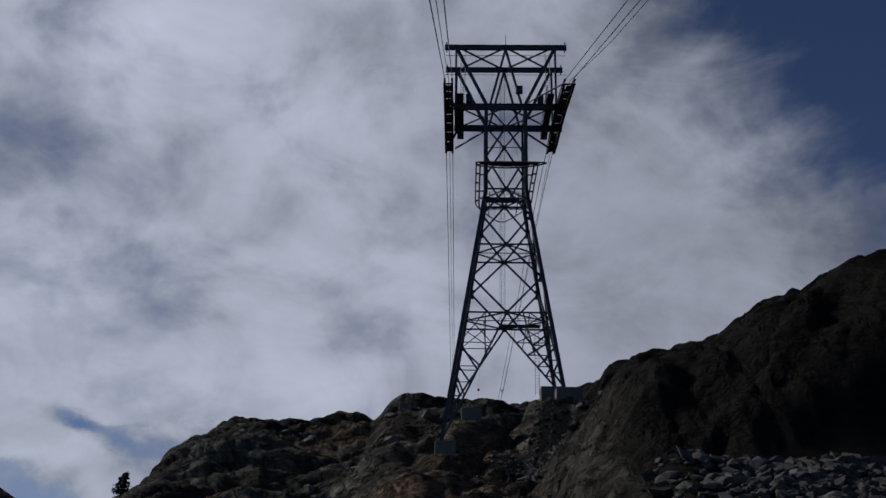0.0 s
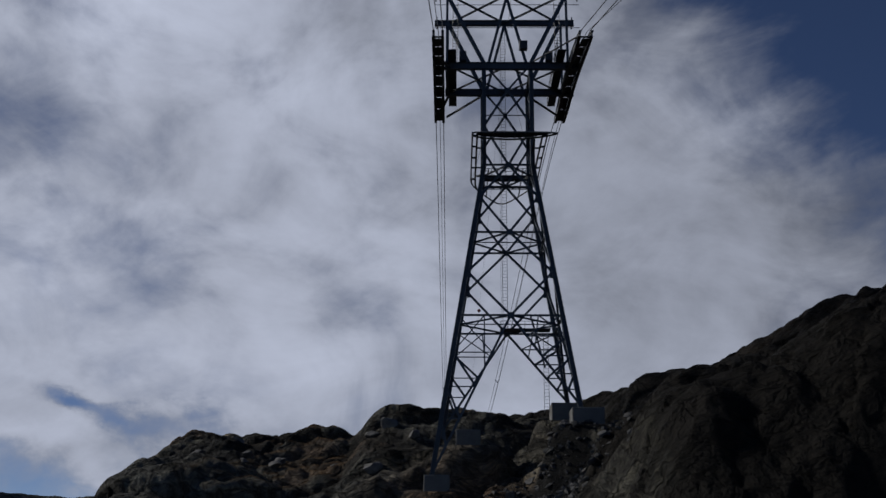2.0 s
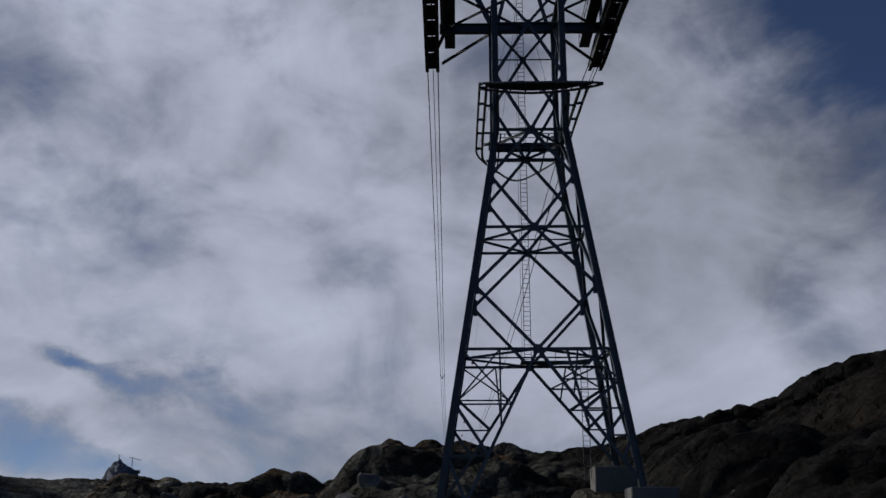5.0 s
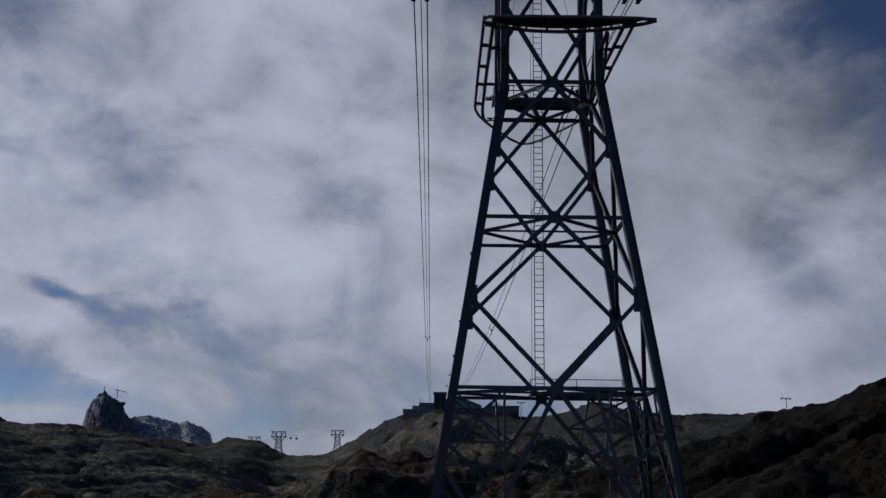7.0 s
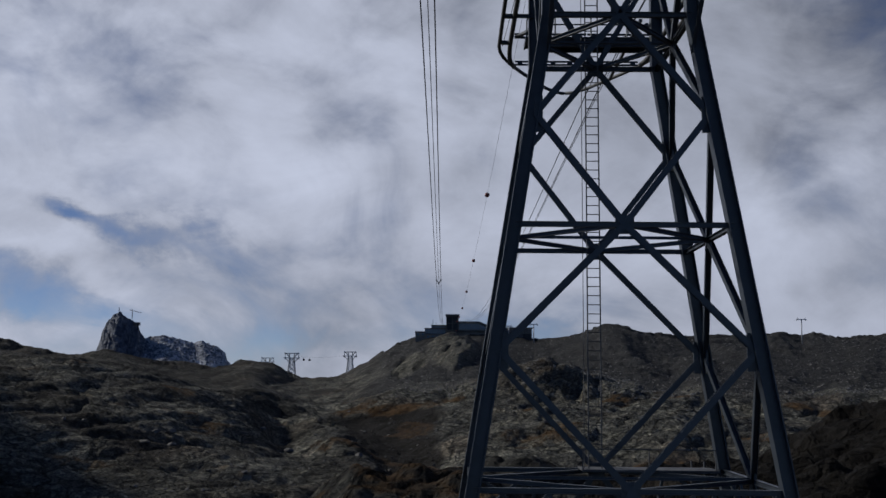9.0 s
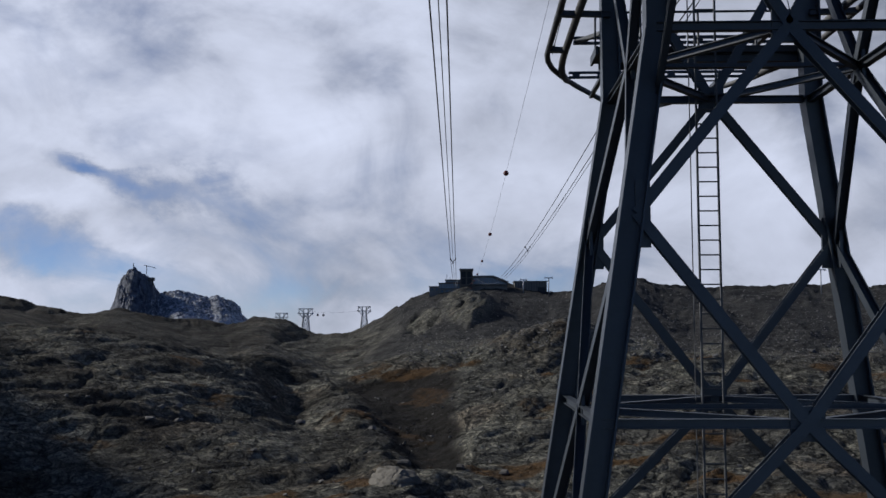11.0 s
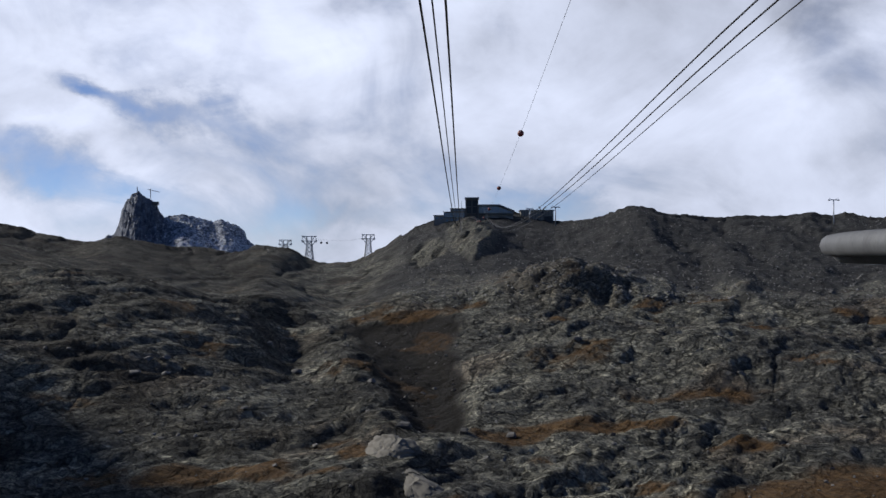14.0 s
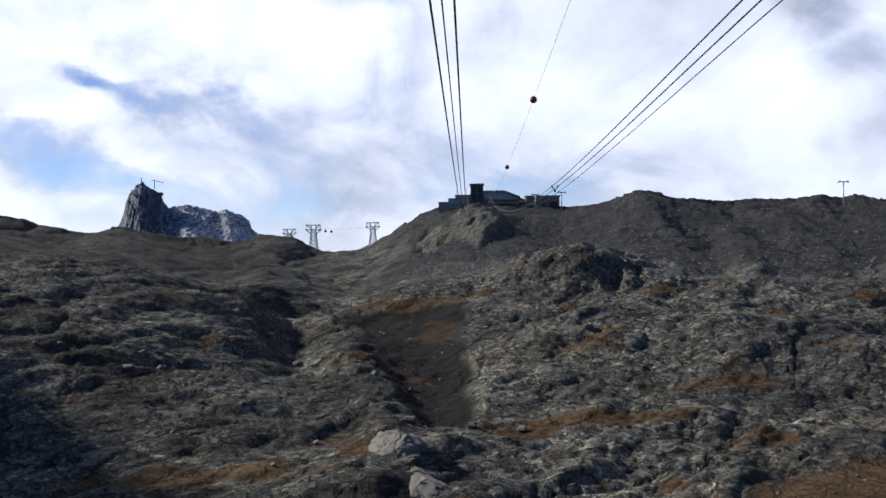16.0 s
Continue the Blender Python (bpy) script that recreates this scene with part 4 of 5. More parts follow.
# ---------------------------------------------------------------- footings
def build_footings():
    specs = [(1.15, 88.6, 14.0, 17.5, 1.9, 1.9), (12.3, 88.4, 19.8, 22.45, 2.4, 2.2), (3.5, 95.2, 18.5, 21.7, 2.0, 2.0), (11.4, 95.3, 21.0, 23.9, 2.4, 2.2)]
    for x, y, z0, z1, w, d in specs:
        f = thing("tower_footing", x, y, z0, "weathered cast concrete footing block under a tower leg", "footing", "tower footings")
        bm = bevel(add_box(bmesh.new(), (-w / 2, -d / 2, 0), (w / 2, d / 2, z1 - z0)), 0.05)
        part("block", bm, M_CONCRETE, f)
        part("base_plate", add_box(bmesh.new(), (-0.4, -0.4, z1 - z0), (0.4, 0.4, z1 - z0 + 0.06)), M_STEEL, f)


build_footings()


# ---------------------------------------------------------------- marker line, rope riders
def wire_z(y):
    return 58.2 - 0.0490 * (y - TY) + 0.000110 * (y - TY) ** 2 + 1.3 * (1 - math.exp(-max(0.0, y - TY) / 30))


def build_marker_line():
    pts = [(7.1 - 0.009 * (y - TY), y, wire_z(y)) for y in np.linspace(TY - 2.2, 604, 60)]
    pts = [stretch(p) if p[1] > 490 else p for p in pts]
    tagged(part("marker_wire", add_path(bmesh.new(), pts, 0.012, 5), M_ROPE, None, "", True), "very thin overhead wire carrying marker balls", "wire")
    for i in range(8):
        y = 189 + 60 * i
        if y > 590:
            break
        b = thing("marker_ball", *stretch((7.1 - 0.009 * (y - TY), y, wire_z(y))), "dark red aviation marker ball on a thin wire", "marker ball", "marker balls on the wire")
        for s in (-1, 1):
            bm = bmesh.new()
            bmesh.ops.create_uvsphere(bm, u_segments=20, v_segments=12, radius=0.31)
            bmesh.ops.delete(bm, geom=[v for v in bm.verts if v.co.z * s < -0.01], context="VERTS")
            part("shell", bm, M_BALL, b, "", True)
        part("clamp", add_section(bmesh.new(), (0, -0.36, 0), (0, 0.36, 0), tube_outline(0.03, 8)), M_DARK, b)


def build_riders():
    for side in (-1, 1):
        for y in (228.0,):
            x, z = rope_x(side, y), rope_z(y, side)
            r = thing("rope_rider", x, y, z, "small dark steel rider clamped across the track ropes", "rope rider", "rope riders")
            part("yoke", add_path(bmesh.new(), [(-0.42, 0, 0.12), (-0.36, 0, -0.05), (0, 0, -0.5), (0.36, 0, -0.05), (0.42, 0, 0.12)], 0.06, 8), M_DARK, r)
            for s in (-1, 1):
                part("clamp", add_box(bmesh.new(), (s * 0.36 - 0.09, -0.35, -0.09), (s * 0.36 + 0.09, 0.35, 0.09)), M_DARK, r)
            part("roller", add_section(bmesh.new(), (-0.1, 0, -0.55), (0.1, 0, -0.55), tube_outline(0.16, 12)), M_DARK, r)


build_marker_line()
build_riders()


# ---------------------------------------------------------------- station on the hill
M_FACADE = simple("station_facade", (0.12, 0.108, 0.095), 0.7, 0, 0.2, 0.4)
M_RIBBED = simple("ribbed_concrete", (0.25, 0.235, 0.21), 0.85, 0, 0.2, 0.3)
M_ROOF = simple("metal_roof", (0.22, 0.215, 0.205), 0.5, 0.4, 0.15, 0.3)
M_PANE = simple("blue_glass", (0.15, 0.21, 0.27), 0.10, 0.0, 0.15, 0.2)
# steel of far pylons and masts, paled in colour for distance haze
M_PALE = simple("hazy_zinc", (0.48, 0.50, 0.53), 0.6, 0.4, 0.2, 0.5)


def box_part(name, lo, hi, mat, parent, label="", bev=0.0):
    bm = add_box(bmesh.new(), lo, hi)
    if bev:
        bevel(bm, bev)
    return part(name, bm, mat, parent, label)


def prism(name, profile, y0, y1, mat, parent, label=""):
    """A profile in x and z, drawn out along y."""
    bm = bmesh.new()
    a = [bm.verts.new((x, y0, z)) for x, z in profile]
    b = [bm.verts.new((x, y1, z)) for x, z in profile]
    n = len(profile)
    for i in range(n):
        bm.faces.new((a[i], a[(i + 1) % n], b[(i + 1) % n], b[i]))
    bm.faces.new(a[::-1])
    bm.faces.new(b)
    bmesh.ops.recalc_face_normals(bm, faces=bm.faces[:])
    return part(name, bm, mat, parent, label)


def build_station():
    SX, SY, SZ = stretch((1.0, 606.0, 60.5))
    st = thing("mountain_station", SX, SY, SZ, "dark angular mountain cableway station with terrace and glazed hall", "building")
    w = box_part("docking_tower", (-3.1, 0, -3), (3.1, 12, 11.7), M_FACADE, st, "tall grey docking block")
    box_part("roof", (-3.5, -1.2, 11.7), (3.5, 12.4, 12.3), M_ROOF, st, "flat overhanging metal roof")
    for x in (-2.5, 0.35):
        box_part("portal", (x, -0.15, 4.6), (x + 2.1, -0.003, 10.8), M_DARK, w, "dark open docking bay")
    for x in (-2.9, 0.1, 2.9):
        box_part("pier", (x - 0.22, -0.9, -3), (x + 0.22, -0.16, 11.65), M_CONCRETE, w)
    for z in (4.2, 7.6):
        box_part("gallery", (-2.65, -0.6, z), (2.65, -0.16, z + 0.3), M_CONCRETE, w)
    # stepped terrace to one side: stone base, glazed lounge, roof house
    for x0, x1, z0, z1, y0, glass in ((-18.6, -13.6, -4, 3.4, 1.0, False), (-13.55, -3.15, -4, 2.3, 0.6, False), (-13.9, -3.15, 2.32, 5.2, 2.6, True), (-10.6, -3.15, 5.5, 6.9, 4.6, True)):
        t = box_part("terrace_wing", (x0, y0, z0), (x1, y0 + 9, z1), M_RIBBED if not glass else M_FACADE, st)
        box_part("parapet", (x0 - 0.3, y0 - 0.4, z1 + 0.003), (x1, y0 + 0.2, z1 + 0.3), M_CONCRETE, t)
        if glass:
            n = max(3, int((x1 - x0) / 1.3))
            for i in range(n):
                xa = x0 + 0.2 + (x1 - x0 - 0.4) * i / n
                box_part("pane", (xa, y0 - 0.06, z0 + 0.35), (xa + (x1 - x0 - 0.4) / n - 0.14, y0 - 0.003, z1 - 0.3), M_PANE, t)
        else:
            for i in range(int((x1 - x0) / 2.4)):
                xa = x0 + 0.9 + i * 2.4
                box_part("pane", (xa, y0 - 0.05, z1 - 1.7), (xa + 1.0, y0 - 0.003, z1 - 0.7), M_PANE, t)
    for x, h in ((-9.9, 3.0), (-5.2, 4.0), (-8.3, 1.7)):
        member("mast", (x, 6, 6.8), (x, 6, 6.8 + h), tube_outline(0.09, 6), M_DARK, st)
    # glazed hall with a falling roof, on a concrete undercroft
    hall = prism("hall", [(3.15, -4), (20.2, -4), (20.2, 5.6), (13.2, 8.3), (3.15, 8.3)], 2.0, 16.0, M_RIBBED, st)
    prism("hall_roof", [(3.15, 8.35), (13.3, 8.35), (20.9, 5.45), (21.0, 5.95), (13.5, 8.95), (3.15, 8.95)], 1.0, 16.5, M_ROOF, st, "falling metal roof")
    for i in range(13):
        xa = 3.5 + i * 1.27
        top = 7.9 - max(0, xa + 1.1 - 13.0) * 0.39
        box_part("pane", (xa, 1.9, 4.9), (xa + 1.1, 1.997, top), M_PANE, hall)
    box_part("balcony", (3.4, 0.4, 4.0), (20.6, 1.99, 4.6), M_CONCRETE, hall)
    RX, RY, RZ = stretch((33.5, 612.0, 58.3))
    st.scale = (2.15, 2.15, 2.15)
    rear = thing("lift_station", RX, RY, RZ, "pale ribbed concrete lift station block behind the hill edge", "building")
    b = box_part("wall", (-8.3, 0, -4), (8.3, 14, 8.4), M_RIBBED, rear)
    box_part("roof", (-8.8, -0.5, 8.4), (8.8, 14.5, 8.9), M_ROOF, rear)
    for i in range(12):
        x = -7.9 + i * 1.36
        box_part("rib", (x, -0.25, 0.5), (x + 0.3, -0.003, 8.2), M_CONCRETE, b)
    box_part("portal", (3.6, -0.4, 0.6), (7.6, -0.26, 5.6), M_DARK, b, "dark opening")
    rear.scale = (2.15, 2.15, 2.15)


def lift_mast(x, y, top, arm):
    x, y, top = stretch((x, y, top))
    z = ground_z(x, y)
    m = thing("lift_mast", x, y, z, "grey tubular T-shaped lift mast on the ridge", "mast", "lift masts")
    m.scale = (2.0, 2.0, 2.0)
    h = (top - z) / 2.0
    part("pole", add_path(bmesh.new(), [(0, 0, -0.5), (0, 0, h)], 0.3, 10), M_PALE, m, "", True)
    part("crossarm", add_box(bmesh.new(), (-arm, -0.2, h - 0.1), (arm, 0.2, h + 0.35)), M_PALE, m)
    for s in (-1, 1):
        part("sheave_train", add_box(bmesh.new(), (s * arm * 0.9 - 0.15, -1.3, h - 0.35), (s * arm * 0.9 + 0.15, 1.3, h - 0.102)), M_DARK, m)
        part("bracket", add_path(bmesh.new(), [(s * arm * 0.5, 0, h + 0.3), (s * arm * 0.9, 0, h + 1.1)], 0.08, 6), M_PALE, m)


def far_pylon(x, y, top, s):
    z = ground_z(x, y)
    p = thing("distant_pylon", x, y, z, "distant pale lattice ropeway pylon with two crossarm tiers", "pylon", "distant pylons")
    h = top - z
    wt, wb = 1.7 * s, 1.7 * s + 0.085 * h
    for a, b in ((-1, -1), (1, -1), (-1, 1), (1, 1)):
        member("leg", (a * wb, b * wb, -1), (a * wt, b * wt, h - 4 * s), box_outline(0.75, 0.75), M_PALE, p)
        member("head_post", (a * wt, b * wt, h - 4 * s), (a * wt * 1.15, b * wt * 0.9, h), box_outline(0.6, 0.6), M_PALE, p)
        member("knee", (a * wt, b * wt, h - 7.5 * s), (a * 5.0 * s, b * 1.4 * s, h - 3.7 * s), box_outline(0.5, 0.5), M_PALE, p)
        member("knee", (a * wt, b * wt * 0.9, h - 3.2 * s), (a * 4.6 * s, b * 1.4 * s, h - 0.2), box_outline(0.5, 0.5), M_PALE, p)
        member("hanger", (a * 5.2 * s, b * 1.4 * s, h), (a * 5.4 * s, b * 1.4 * s, h - 5.0 * s), box_outline(0.4, 0.4), M_PALE, p)
    n = max(4, int(h / 6))
    for i in range(n):
        z0, z1 = (h - 4 * s) * i / n, (h - 4 * s) * (i + 1) / n
        w0, w1 = wb + (wt - wb) * i / n, wb + (wt - wb) * (i + 1) / n
        for b in (-1, 1):
            member("brace", (-w0, b * w0, z0), (w1, b * w1, z1), box_outline(0.5, 0.5), M_PALE, p)
            member("brace", (w0, b * w0, z0), (-w1, b * w1, z1), box_outline(0.5, 0.5), M_PALE, p)
            member("brace", (b * w0, -w0, z0), (b * w1, w1, z1), box_outline(0.5, 0.5), M_PALE, p)
        member("ring_bar", (-w1, -w1, z1), (w1, -w1, z1), box_outline(0.5, 0.5), M_PALE, p)
    for zz, aw in ((h, 5.6 * s), (h - 3.6 * s, 6.2 * s)):
        for b in (-1, 1):
            member("crossarm", (-aw, b * 1.4 * s, zz), (aw, b * 1.4 * s, zz), box_outline(0.8, 0.95), M_PALE, p)
        for a in (-1, 1):
            member("rope_saddle", (a * aw * 0.92, -3 * s, zz + 0.2), (a * aw * 0.92, 3 * s, zz + 0.2), box_outline(0.9, 1.1), M_PALE, p)
    return p


def build_far():
    build_station()
    for x, y, top, arm in ((42.0, 604.0, 67.9, 2.3), (29.5, 606.0, 67.1, 2.0), (168.0, 578.0, 69.9, 2.6)):
        lift_mast(x, y, top, arm)
    spots = []
    for az, el, d, s in ((-9.12, 1.05, 1400, 1.75), (-5.85, 1.15, 1360, 1.5), (-10.42, 0.84, 1650, 1.75)):
        x, y = EYE_X + d * math.sin(radians(az)), EYE_Y + d * math.cos(radians(az))
        top = EYE_Z + d * math.tan(radians(el))
        far_pylon(x, y, top, s)
        spots.append((x, y, top))
    (xa, ya, za), (xb, yb, zb) = spots[0], spots[1]
    pts = [(xa + (xb - xa) * i / 20 + 4.6, ya + (yb - ya) * i / 20, za - 3.4 + (zb - za) * i / 20 - 12 * (i / 20) * (1 - i / 20)) for i in range(21)]
    tagged(part("distant_rope", add_path(bmesh.new(), pts, 0.07, 5), M_ROPE, None), "distant ropeway cable between two pylons", "rope")
    for k in (3, 5):
        x, y, z = pts[k]
        g = thing("cable_cabin", x, y, z - 5.2, "tiny dark distant cable car cabin on its hanger", "cable car", "distant cabins")
        part("body", bevel(add_box(bmesh.new(), (-1.3, -1.8, 0), (1.3, 1.8, 2.7)), 0.35, 2), M_DARK, g)
        part("hanger", add_path(bmesh.new(), [(0, 0, 2.7), (0, 0, 5.2)], 0.12, 6), M_DARK, g)


# ---------------------------------------------------------------- distant summit
PEAK_X = [-220, -110, -60, -48, -38, -29, -25.5, -18.6, -10, -5, 0, 4, 8, 18.6, 29, 33, 41, 52, 72, 100, 120, 133, 148, 160, 172, 176, 193, 260]
PEAK_H = [-40, -20, 6, 19, 20, 42, 61, 75, 85, 90, 92, 89, 84, 78, 72, 61, 50, 52, 54.5, 48, 43, 47, 41, 37, 28, 14, 0, -30]


def mountain_material():
    m, nd, ln, bs = material("snowy_rock")
    v = coords(nd)
    g = nd.new("ShaderNodeNewGeometry")
    sep = nd.new("ShaderNodeSeparateXYZ")
    ln.new(g.outputs["Normal"], sep.inputs["Vector"])
    f = noise_node(nd, ln, v, 0.075, 10, 0.74, 0.8)
    at = nd.new("ShaderNodeAttribute")
    at.attribute_name = "snow"
    add = nd.new("ShaderNodeMath")
    add.operation = "MULTIPLY_ADD"
    add.inputs[1].default_value = 1.1
    ln.new(f, add.inputs[0])
    ln.new(at.outputs["Fac"], add.inputs[2])
    snow = ramp_node(nd, ln, add.outputs[0], [(0.75, (0, 0, 0)), (0.86, (1, 1, 1))])
    # rock colour is lightened and blued to hold the distance haze
    rock = ramp_node(nd, ln, noise_node(nd, ln, v, 0.06, 8, 0.6), [(0.3, (0.06, 0.072, 0.10)), (0.66, (0.20, 0.218, 0.26))])
    ln.new(mix_node(nd, ln, snow, rock, (0.62, 0.65, 0.71)), bs.inputs["Base Color"])
    bs.inputs["Roughness"].default_value = 0.85
    ln.new(bump_node(nd, ln, f, 0.8, 14.0), bs.inputs["Normal"])
    return m


def grid_mesh(name, X, Y, Z, mat):
    ny, nx = X.shape
    idx = np.arange(ny * nx).reshape(ny, nx)
    quads = np.stack([idx[:-1, :-1], idx[:-1, 1:], idx[1:, 1:], idx[1:, :-1]], -1).reshape(-1, 4)
    me = bpy.data.meshes.new(name)
    me.from_pydata(np.stack([X, Y, Z], -1).reshape(-1, 3).tolist(), [], quads.tolist())
    me.polygons.foreach_set("use_smooth", np.ones(len(quads), dtype=bool))
    me.materials.append(mat)
    return me


def build_summit():
    d = 4000.0
    cx, cy, scale = EYE_X + d * math.sin(radians(-18.2)), EYE_Y + d * math.cos(radians(-18.2)), 2.28
    u = np.linspace(-520, 620, 420)
    v = np.linspace(-420, 120, 200)
    U, V = np.meshgrid(u, v)
    crest = np.interp(U / scale, PEAK_X, PEAK_H) * 1.0
    z = crest * scale - np.abs(V) * (0.42 + 0.45 * step(150, 40, U))
    z = z + ((12 + 10 * step(110, 70, U)) * (fractal(U / 80, V / 80, 6, 0.6, True) - 0.45) + 9 * (fractal((U + 0.8 * V) / 46, V / 120, 6, 0.6, True) - 0.45)) * step(2, 50, np.abs(V)) + (5 + (4 + 24 * step(3, 60, np.abs(V))) * step(110, 70, U)) * (fractal(U / 22, V / 60, 4, 0.62, True) - 0.45) + 5 * fractal(U / 9, V / 9, 2, 0.6) - 2
    z = np.maximum(z, -260)
    ca, sa = math.cos(radians(18.2)), math.sin(radians(18.2))
    X = cx + U * ca - V * sa
    Y = cy + U * sa + V * ca
    me = grid_mesh("distant_summit", X, Y, z + 76, mountain_material())
    at = me.attributes.new("snow", "FLOAT", "POINT")
    gy, gx = np.gradient(z, v, u)
    steep = np.hypot(gx, gy)
    at.data.foreach_set("value", (0.10 * step(1.9, 0.7, steep) + 0.17 * step(0, 110, U + 0.5 * (120 - z)) + 0.08 * step(60, -40, z) - 0.02).astype(np.float32).ravel())
    tagged(new("distant_summit", me), "steep distant rock summit dusted with fresh snow", "mountain")
    top = thing("summit_station", cx - 3 * ca, cy - 3 * sa, 76 + 92 * scale - 8, "tiny summit lift station and mast on the rock horn", "building")
    member("mast", (0, 0, 0), (0, 0, 22), box_outline(2.2, 2.2), M_DARK, top)
    member("crane_post", (50, 0, -22), (50, 0, 14), box_outline(2.0, 2.0), M_DARK, top)
    member("crane_jib", (40, 0, 12), (84, 0, 2), box_outline(2.0, 2.0), M_DARK, top)
    part("cabin_house", add_box(bmesh.new(), (58, -8, -46), (80, 8, -34)), M_FACADE, top)
    member("support", (74, 0, -80), (74, 0, -46), box_outline(4, 4), M_DARK, top)


build_far()
build_summit()


# ---------------------------------------------------------------- boulders and loose stone
def stone_material(name, lo, hi):
    m, nd, ln, bs = material(name)
    v = coords(nd)
    oi = nd.new("ShaderNodeObjectInfo")
    f = noise_node(nd, ln, v, 1.1, 8, 0.65, 0.4)
    g = noise_node(nd, ln, v, 6.0, 6, 0.6)
    c = ramp_node(nd, ln, f, [(0.3, lo), (0.7, hi)])
    c = mix_node(nd, ln, 0.35, c, ramp_node(nd, ln, g, [(0.3, lo), (0.75, hi)]))
    mul = nd.new("ShaderNodeMapRange")
    mul.inputs["To Min"].default_value, mul.inputs["To Max"].default_value = 0.65, 1.25
    ln.new(oi.outputs["Random"], mul.inputs["Value"])
    ln.new(mix_node(nd, ln, 1.0, c, mul.outputs["Result"], "MULTIPLY"), bs.inputs["Base Color"])
    bs.inputs["Roughness"].default_value = 0.88
    n1 = bump_node(nd, ln, f, 0.7, 0.25)
    ln.new(bump_node(nd, ln, g, 0.6, 0.06, n1), bs.inputs["Normal"])
    return m


M_STONE = stone_material("loose_stone", (0.055, 0.053, 0.05), (0.20, 0.19, 0.175))
M_SPECK = stone_material("pale_stone", (0.09, 0.088, 0.084), (0.38, 0.37, 0.345))
M_SLATE = stone_material("dark_scree_stone", (0.022, 0.022, 0.023), (0.105, 0.103, 0.100))
M_TAN = stone_material("tan_boulder", (0.10, 0.093, 0.078), (0.25, 0.232, 0.195))


def chip(seed, cuts, subdiv=2, squash=0.7):
    """An angular stone about 1 m across: a ball cut by flat planes."""
    rnd = random.Random(seed)
    bm = bmesh.new()
    bmesh.ops.create_icosphere(bm, subdivisions=subdiv, radius=0.62)
    for _ in range(cuts):
        n = Vector((rnd.uniform(-1, 1), rnd.uniform(-1, 1), rnd.uniform(-0.7, 1))).normalized()
        d = rnd.uniform(0.26, 0.46)
        for v in bm.verts:
            k = v.co.dot(n) - d
            if k > 0:
                v.co -= n * k
    for v in bm.verts:
        v.co = Vector((v.co.x, v.co.y * rnd.uniform(0.98, 1.02), v.co.z * squash))
        v.co += 0.035 * noise.noise_vector(v.co * 3.1 + Vector((seed, 0, 0)))
    return bm


def build_boulders():
    kinds = []
    for k in range(6):
        me = bpy.data.meshes.new("boulder")
        bm = chip(40 + k, 9, 3, 0.62 + 0.05 * k)
        bm.to_mesh(me)
        bm.free()
        me.materials.append(M_STONE)
        kinds.append(me)
    rnd = random.Random(5)
    spots = []
    for _ in range(34):
        spots.append((rnd.uniform(17, 36), rnd.uniform(46, 61), rnd.uniform(0.5, 2.0)))
    for _ in range(14):
        spots.append((rnd.uniform(4, 13), rnd.uniform(78, 90), rnd.uniform(0.4, 1.1)))
    for _ in range(16):
        spots.append((rnd.uniform(-26, 0), rnd.uniform(88, 112), rnd.uniform(0.6, 1.8)))
    for _ in range(30):
        a, r = radians(rnd.uniform(-24, 24)), rnd.uniform(150, 330)
        spots.append((EYE_X + r * math.sin(a), EYE_Y + r * math.cos(a), rnd.uniform(1.2, 3.6)))
    for _ in range(24):
        a, r = radians(rnd.uniform(-3, 24)), outer(rnd.uniform(400, 500))
        spots.append((EYE_X + r * math.sin(a), EYE_Y + r * math.cos(a), rnd.uniform(1.5, 3.4)))
    zs = ground_height(np.array([[s[0] for s in spots]]), np.array([[s[1] for s in spots]]))[0][0]
    for i, ((x, y, s), z) in enumerate(zip(spots, zs)):
        ob = new("boulder", kinds[i % 6])
        ob.matrix_world = pose(x, y, float(z) + 0.12 * s, rnd.uniform(-15, 15), rnd.uniform(-15, 15), rnd.uniform(0, 360)) @ Matrix.Diagonal((s, s * rnd.uniform(0.7, 1.1), s * rnd.uniform(0.6, 0.9), 1))
        tagged(ob, "angular grey boulder lying loose on the rocky slope", "boulder", "boulders on the slopes")
    for x, y, dz, turn, size, seed, label in ((-12.2, 281.0, -0.6, -28, (14.0, 10.5, 10.5), 91, "large pale tan boulder with a flat cleft face among turf"),
                                              (-7.5, 266.5, -0.4, -58, (22.0, 10.0, 7.0), 103, "long pale tan rock slab lying below the large boulder")):
        bm = chip(seed, 22, 5, 0.85)
        for v in bm.verts:
            p = Vector((v.co.x * 1.0, v.co.y * 1.6, v.co.z * 2.2)) * 3.0 + Vector((seed, 3, 1))
            d = noise.voronoi(p)[0]
            v.co += v.normal * (0.03 * (min(0.25, d[1] - d[0]) - 0.12) / 0.25 + 0.03 * noise.noise(p * 0.5) + 0.012 * noise.noise(p * 5))
        big = part("boulder", bm, M_TAN)
        big.matrix_world = pose(x, y, ground_z(x, y) + dz, 6, 10, turn) @ Matrix.Diagonal((*size, 1))
        tagged(big, label, "boulder")


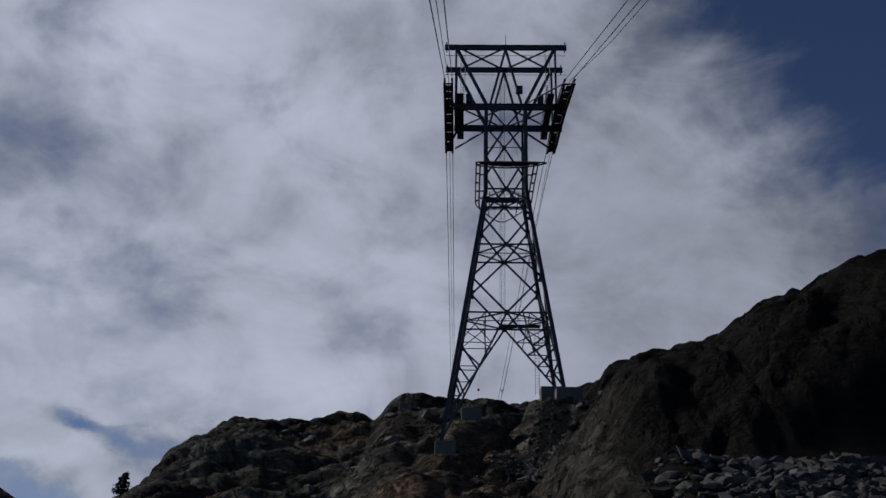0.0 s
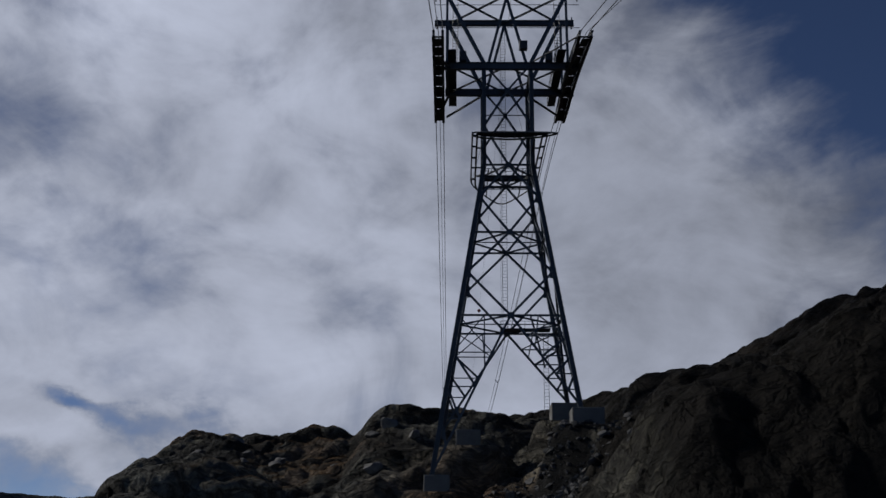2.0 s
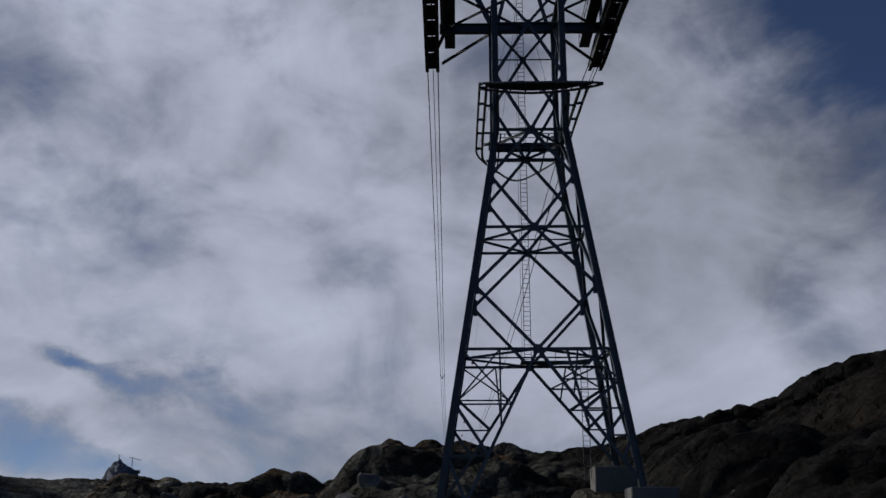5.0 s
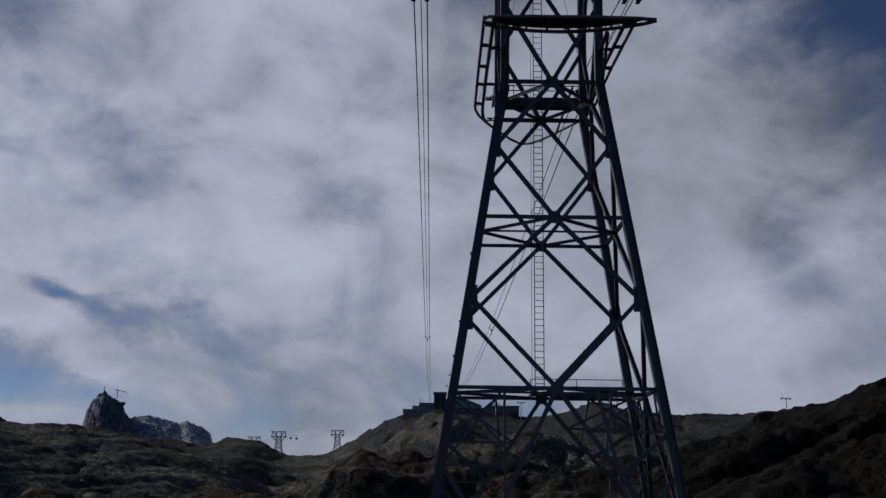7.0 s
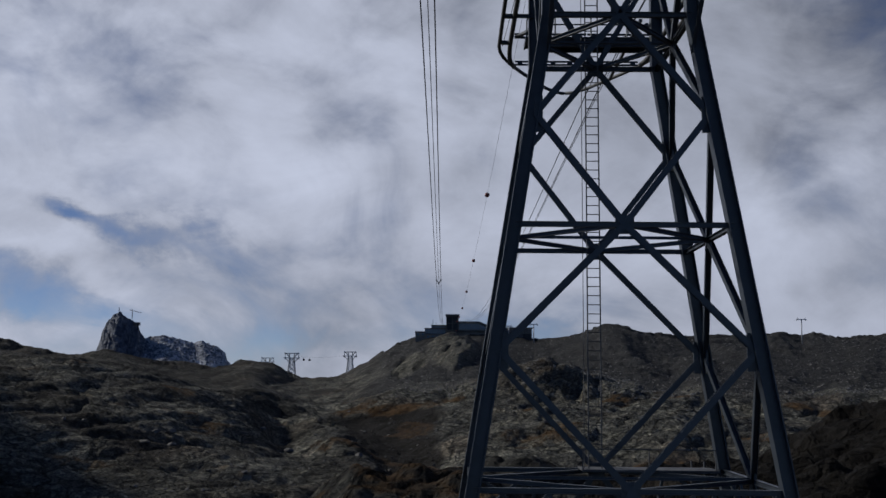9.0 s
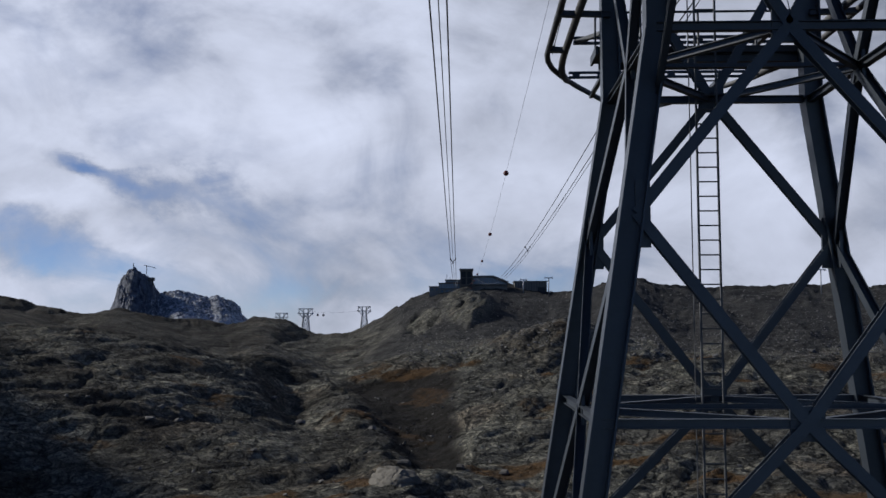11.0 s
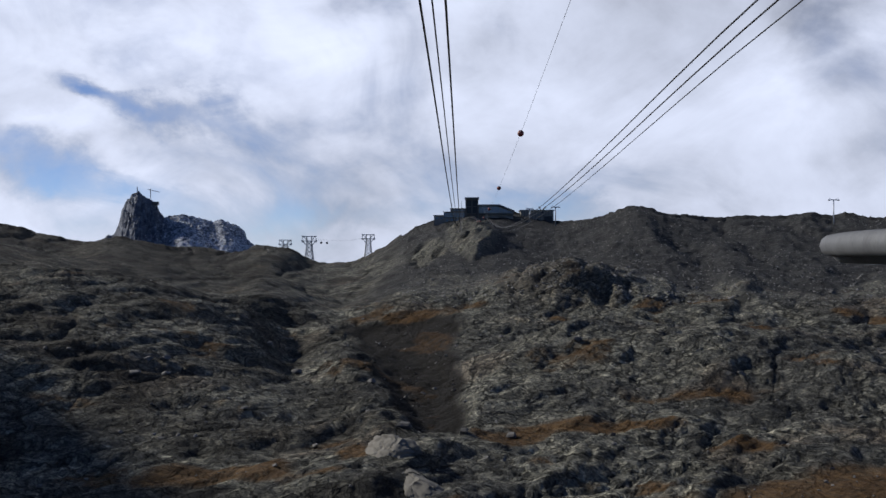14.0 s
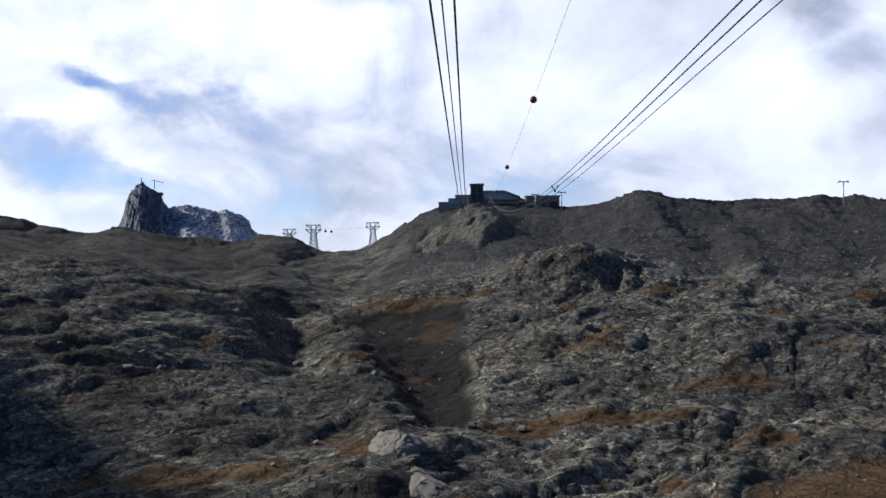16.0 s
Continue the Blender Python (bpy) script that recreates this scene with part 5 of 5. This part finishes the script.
def scatter(name, label, count, seed, place, size, mat, parent=None):
    """Loose stones too many to count, as one mesh."""
    rnd = random.Random(seed)
    base = []
    for k in range(5):
        bm = chip(200 + k, 6, 1, 0.7)
        base.append(([v.co.copy() for v in bm.verts], [[v.index for v in f.verts] for f in bm.faces]))
        bm.free()
    xy = [place(rnd) for _ in range(count)]
    zs = ground_height(np.array([[p[0] for p in xy]]), np.array([[p[1] for p in xy]]))[0][0]
    verts, faces = [], []
    for (x, y), z in zip(xy, zs):
        vs, fs = base[rnd.randrange(5)]
        s = rnd.uniform(*size) * rnd.choice((0.6, 0.8, 1.0, 1.5)) * (1.0 if y < 480 else 1.7)
        m = pose(x, y, float(z) + 0.1 * s, rnd.uniform(-40, 40), rnd.uniform(-40, 40), rnd.uniform(0, 360)) @ Matrix.Diagonal((s * rnd.uniform(0.8, 1.5), s, s * rnd.uniform(0.5, 0.9), 1))
        o = len(verts)
        verts += [tuple(m @ v) for v in vs]
        faces += [[o + i for i in f] for f in fs]
    me = bpy.data.meshes.new(name)
    me.from_pydata(verts, [], faces)
    me.materials.append(mat)
    tagged(new(name, me), label, "stones", kind="stuff")


def polar(a0, a1, r0, r1):
    def place(rnd):
        a, r = radians(rnd.uniform(a0, a1)), rnd.uniform(r0, r1)
        r = outer(r)
        return EYE_X + r * math.sin(a), EYE_Y + r * math.cos(a)
    return place


build_boulders()
scatter("scree_stones", "dark angular scree stones below the near cliff", 2600, 11, lambda r: (r.gauss(28, 7), 62 - abs(r.gauss(0, 8))), (0.25, 1.0), M_SLATE)
scatter("scree_stones", "dark broken stones heaped below the tower footing", 700, 12, lambda r: (r.gauss(9, 2.6), r.gauss(84.5, 2.6)), (0.15, 0.5), M_SLATE)
scatter("hill_stones", "pale and dark stones strewn over the loose grey slope", 5200, 13, polar(-4, 25, 385, 510), (0.2, 0.7), M_SPECK)
scatter("gully_stones", "broken stones lying in the dark gully", 300, 14, polar(-5.2, 0.5, 195, 365), (0.25, 0.7), M_SLATE)
scatter("slope_stones", "broken rock strewn among the slabs", 420, 15, polar(-25, 25, 150, 390), (0.4, 1.1), M_STONE)


# ---------------------------------------------------------------- small conifers on the knoll
M_NEEDLE = simple("dark_needles", (0.018, 0.030, 0.014), 0.8, 0, 0.4, 2.0)
M_BARK = simple("bark", (0.07, 0.05, 0.035), 0.9, 0, 0.3, 6.0)


def conifer(x, y, h, lean, seed):
    rnd = random.Random(seed)
    z = ground_z(x, y)
    t = thing("conifer", x, y, z - 0.1, "small wind-bent dark conifer on the rock edge", "tree", "small conifers")
    axis = [Vector((lean * (i / 8) ** 1.5, 0, h * i / 8)) for i in range(9)]
    bm = bmesh.new()
    for i in range(8):
        add_section(bm, axis[i], axis[i + 1] + Vector((0, 0, 0.02)), tube_outline(0.10 * (1 - i / 8.5), 7), (0, 1, 0))
    part("trunk", bm, M_BARK, t)
    limbs, crown = bmesh.new(), bmesh.new()
    for i in range(46):
        k = 0.08 + 0.9 * i / 46
        p = axis[int(k * 8)].lerp(axis[min(8, int(k * 8) + 1)], k * 8 - int(k * 8))
        a = rnd.uniform(0, 2 * math.pi)
        ln = (0.36 * h) * (1 - k) ** 0.7 * rnd.uniform(0.6, 1.15) + 0.12
        q = p + Vector((math.cos(a) * ln, math.sin(a) * ln, ln * rnd.uniform(-0.1, 0.5)))
        add_section(limbs, p, q, tube_outline(0.018, 4))
        for j in range(44):
            c = p.lerp(q, rnd.uniform(0.2, 1.05)) + Vector((rnd.gauss(0, 0.09), rnd.gauss(0, 0.09), rnd.gauss(0.02, 0.08)))
            d = Vector((rnd.uniform(-1, 1), rnd.uniform(-1, 1), rnd.uniform(-0.2, 1.2))).normalized() * rnd.uniform(0.16, 0.34)
            s = d.cross(Vector((rnd.uniform(-1, 1), rnd.uniform(-1, 1), 0.3))).normalized() * rnd.uniform(0.04, 0.09)
            crown.faces.new([crown.verts.new(c - s), crown.verts.new(c + s), crown.verts.new(c + d)])
    part("limbs", limbs, M_BARK, t)
    part("crown", crown, M_NEEDLE, t)


conifer(-29.4, 115.5, 4.3, 0.6, 3)
conifer(-36.2, 114.0, 2.5, 0.4, 4)
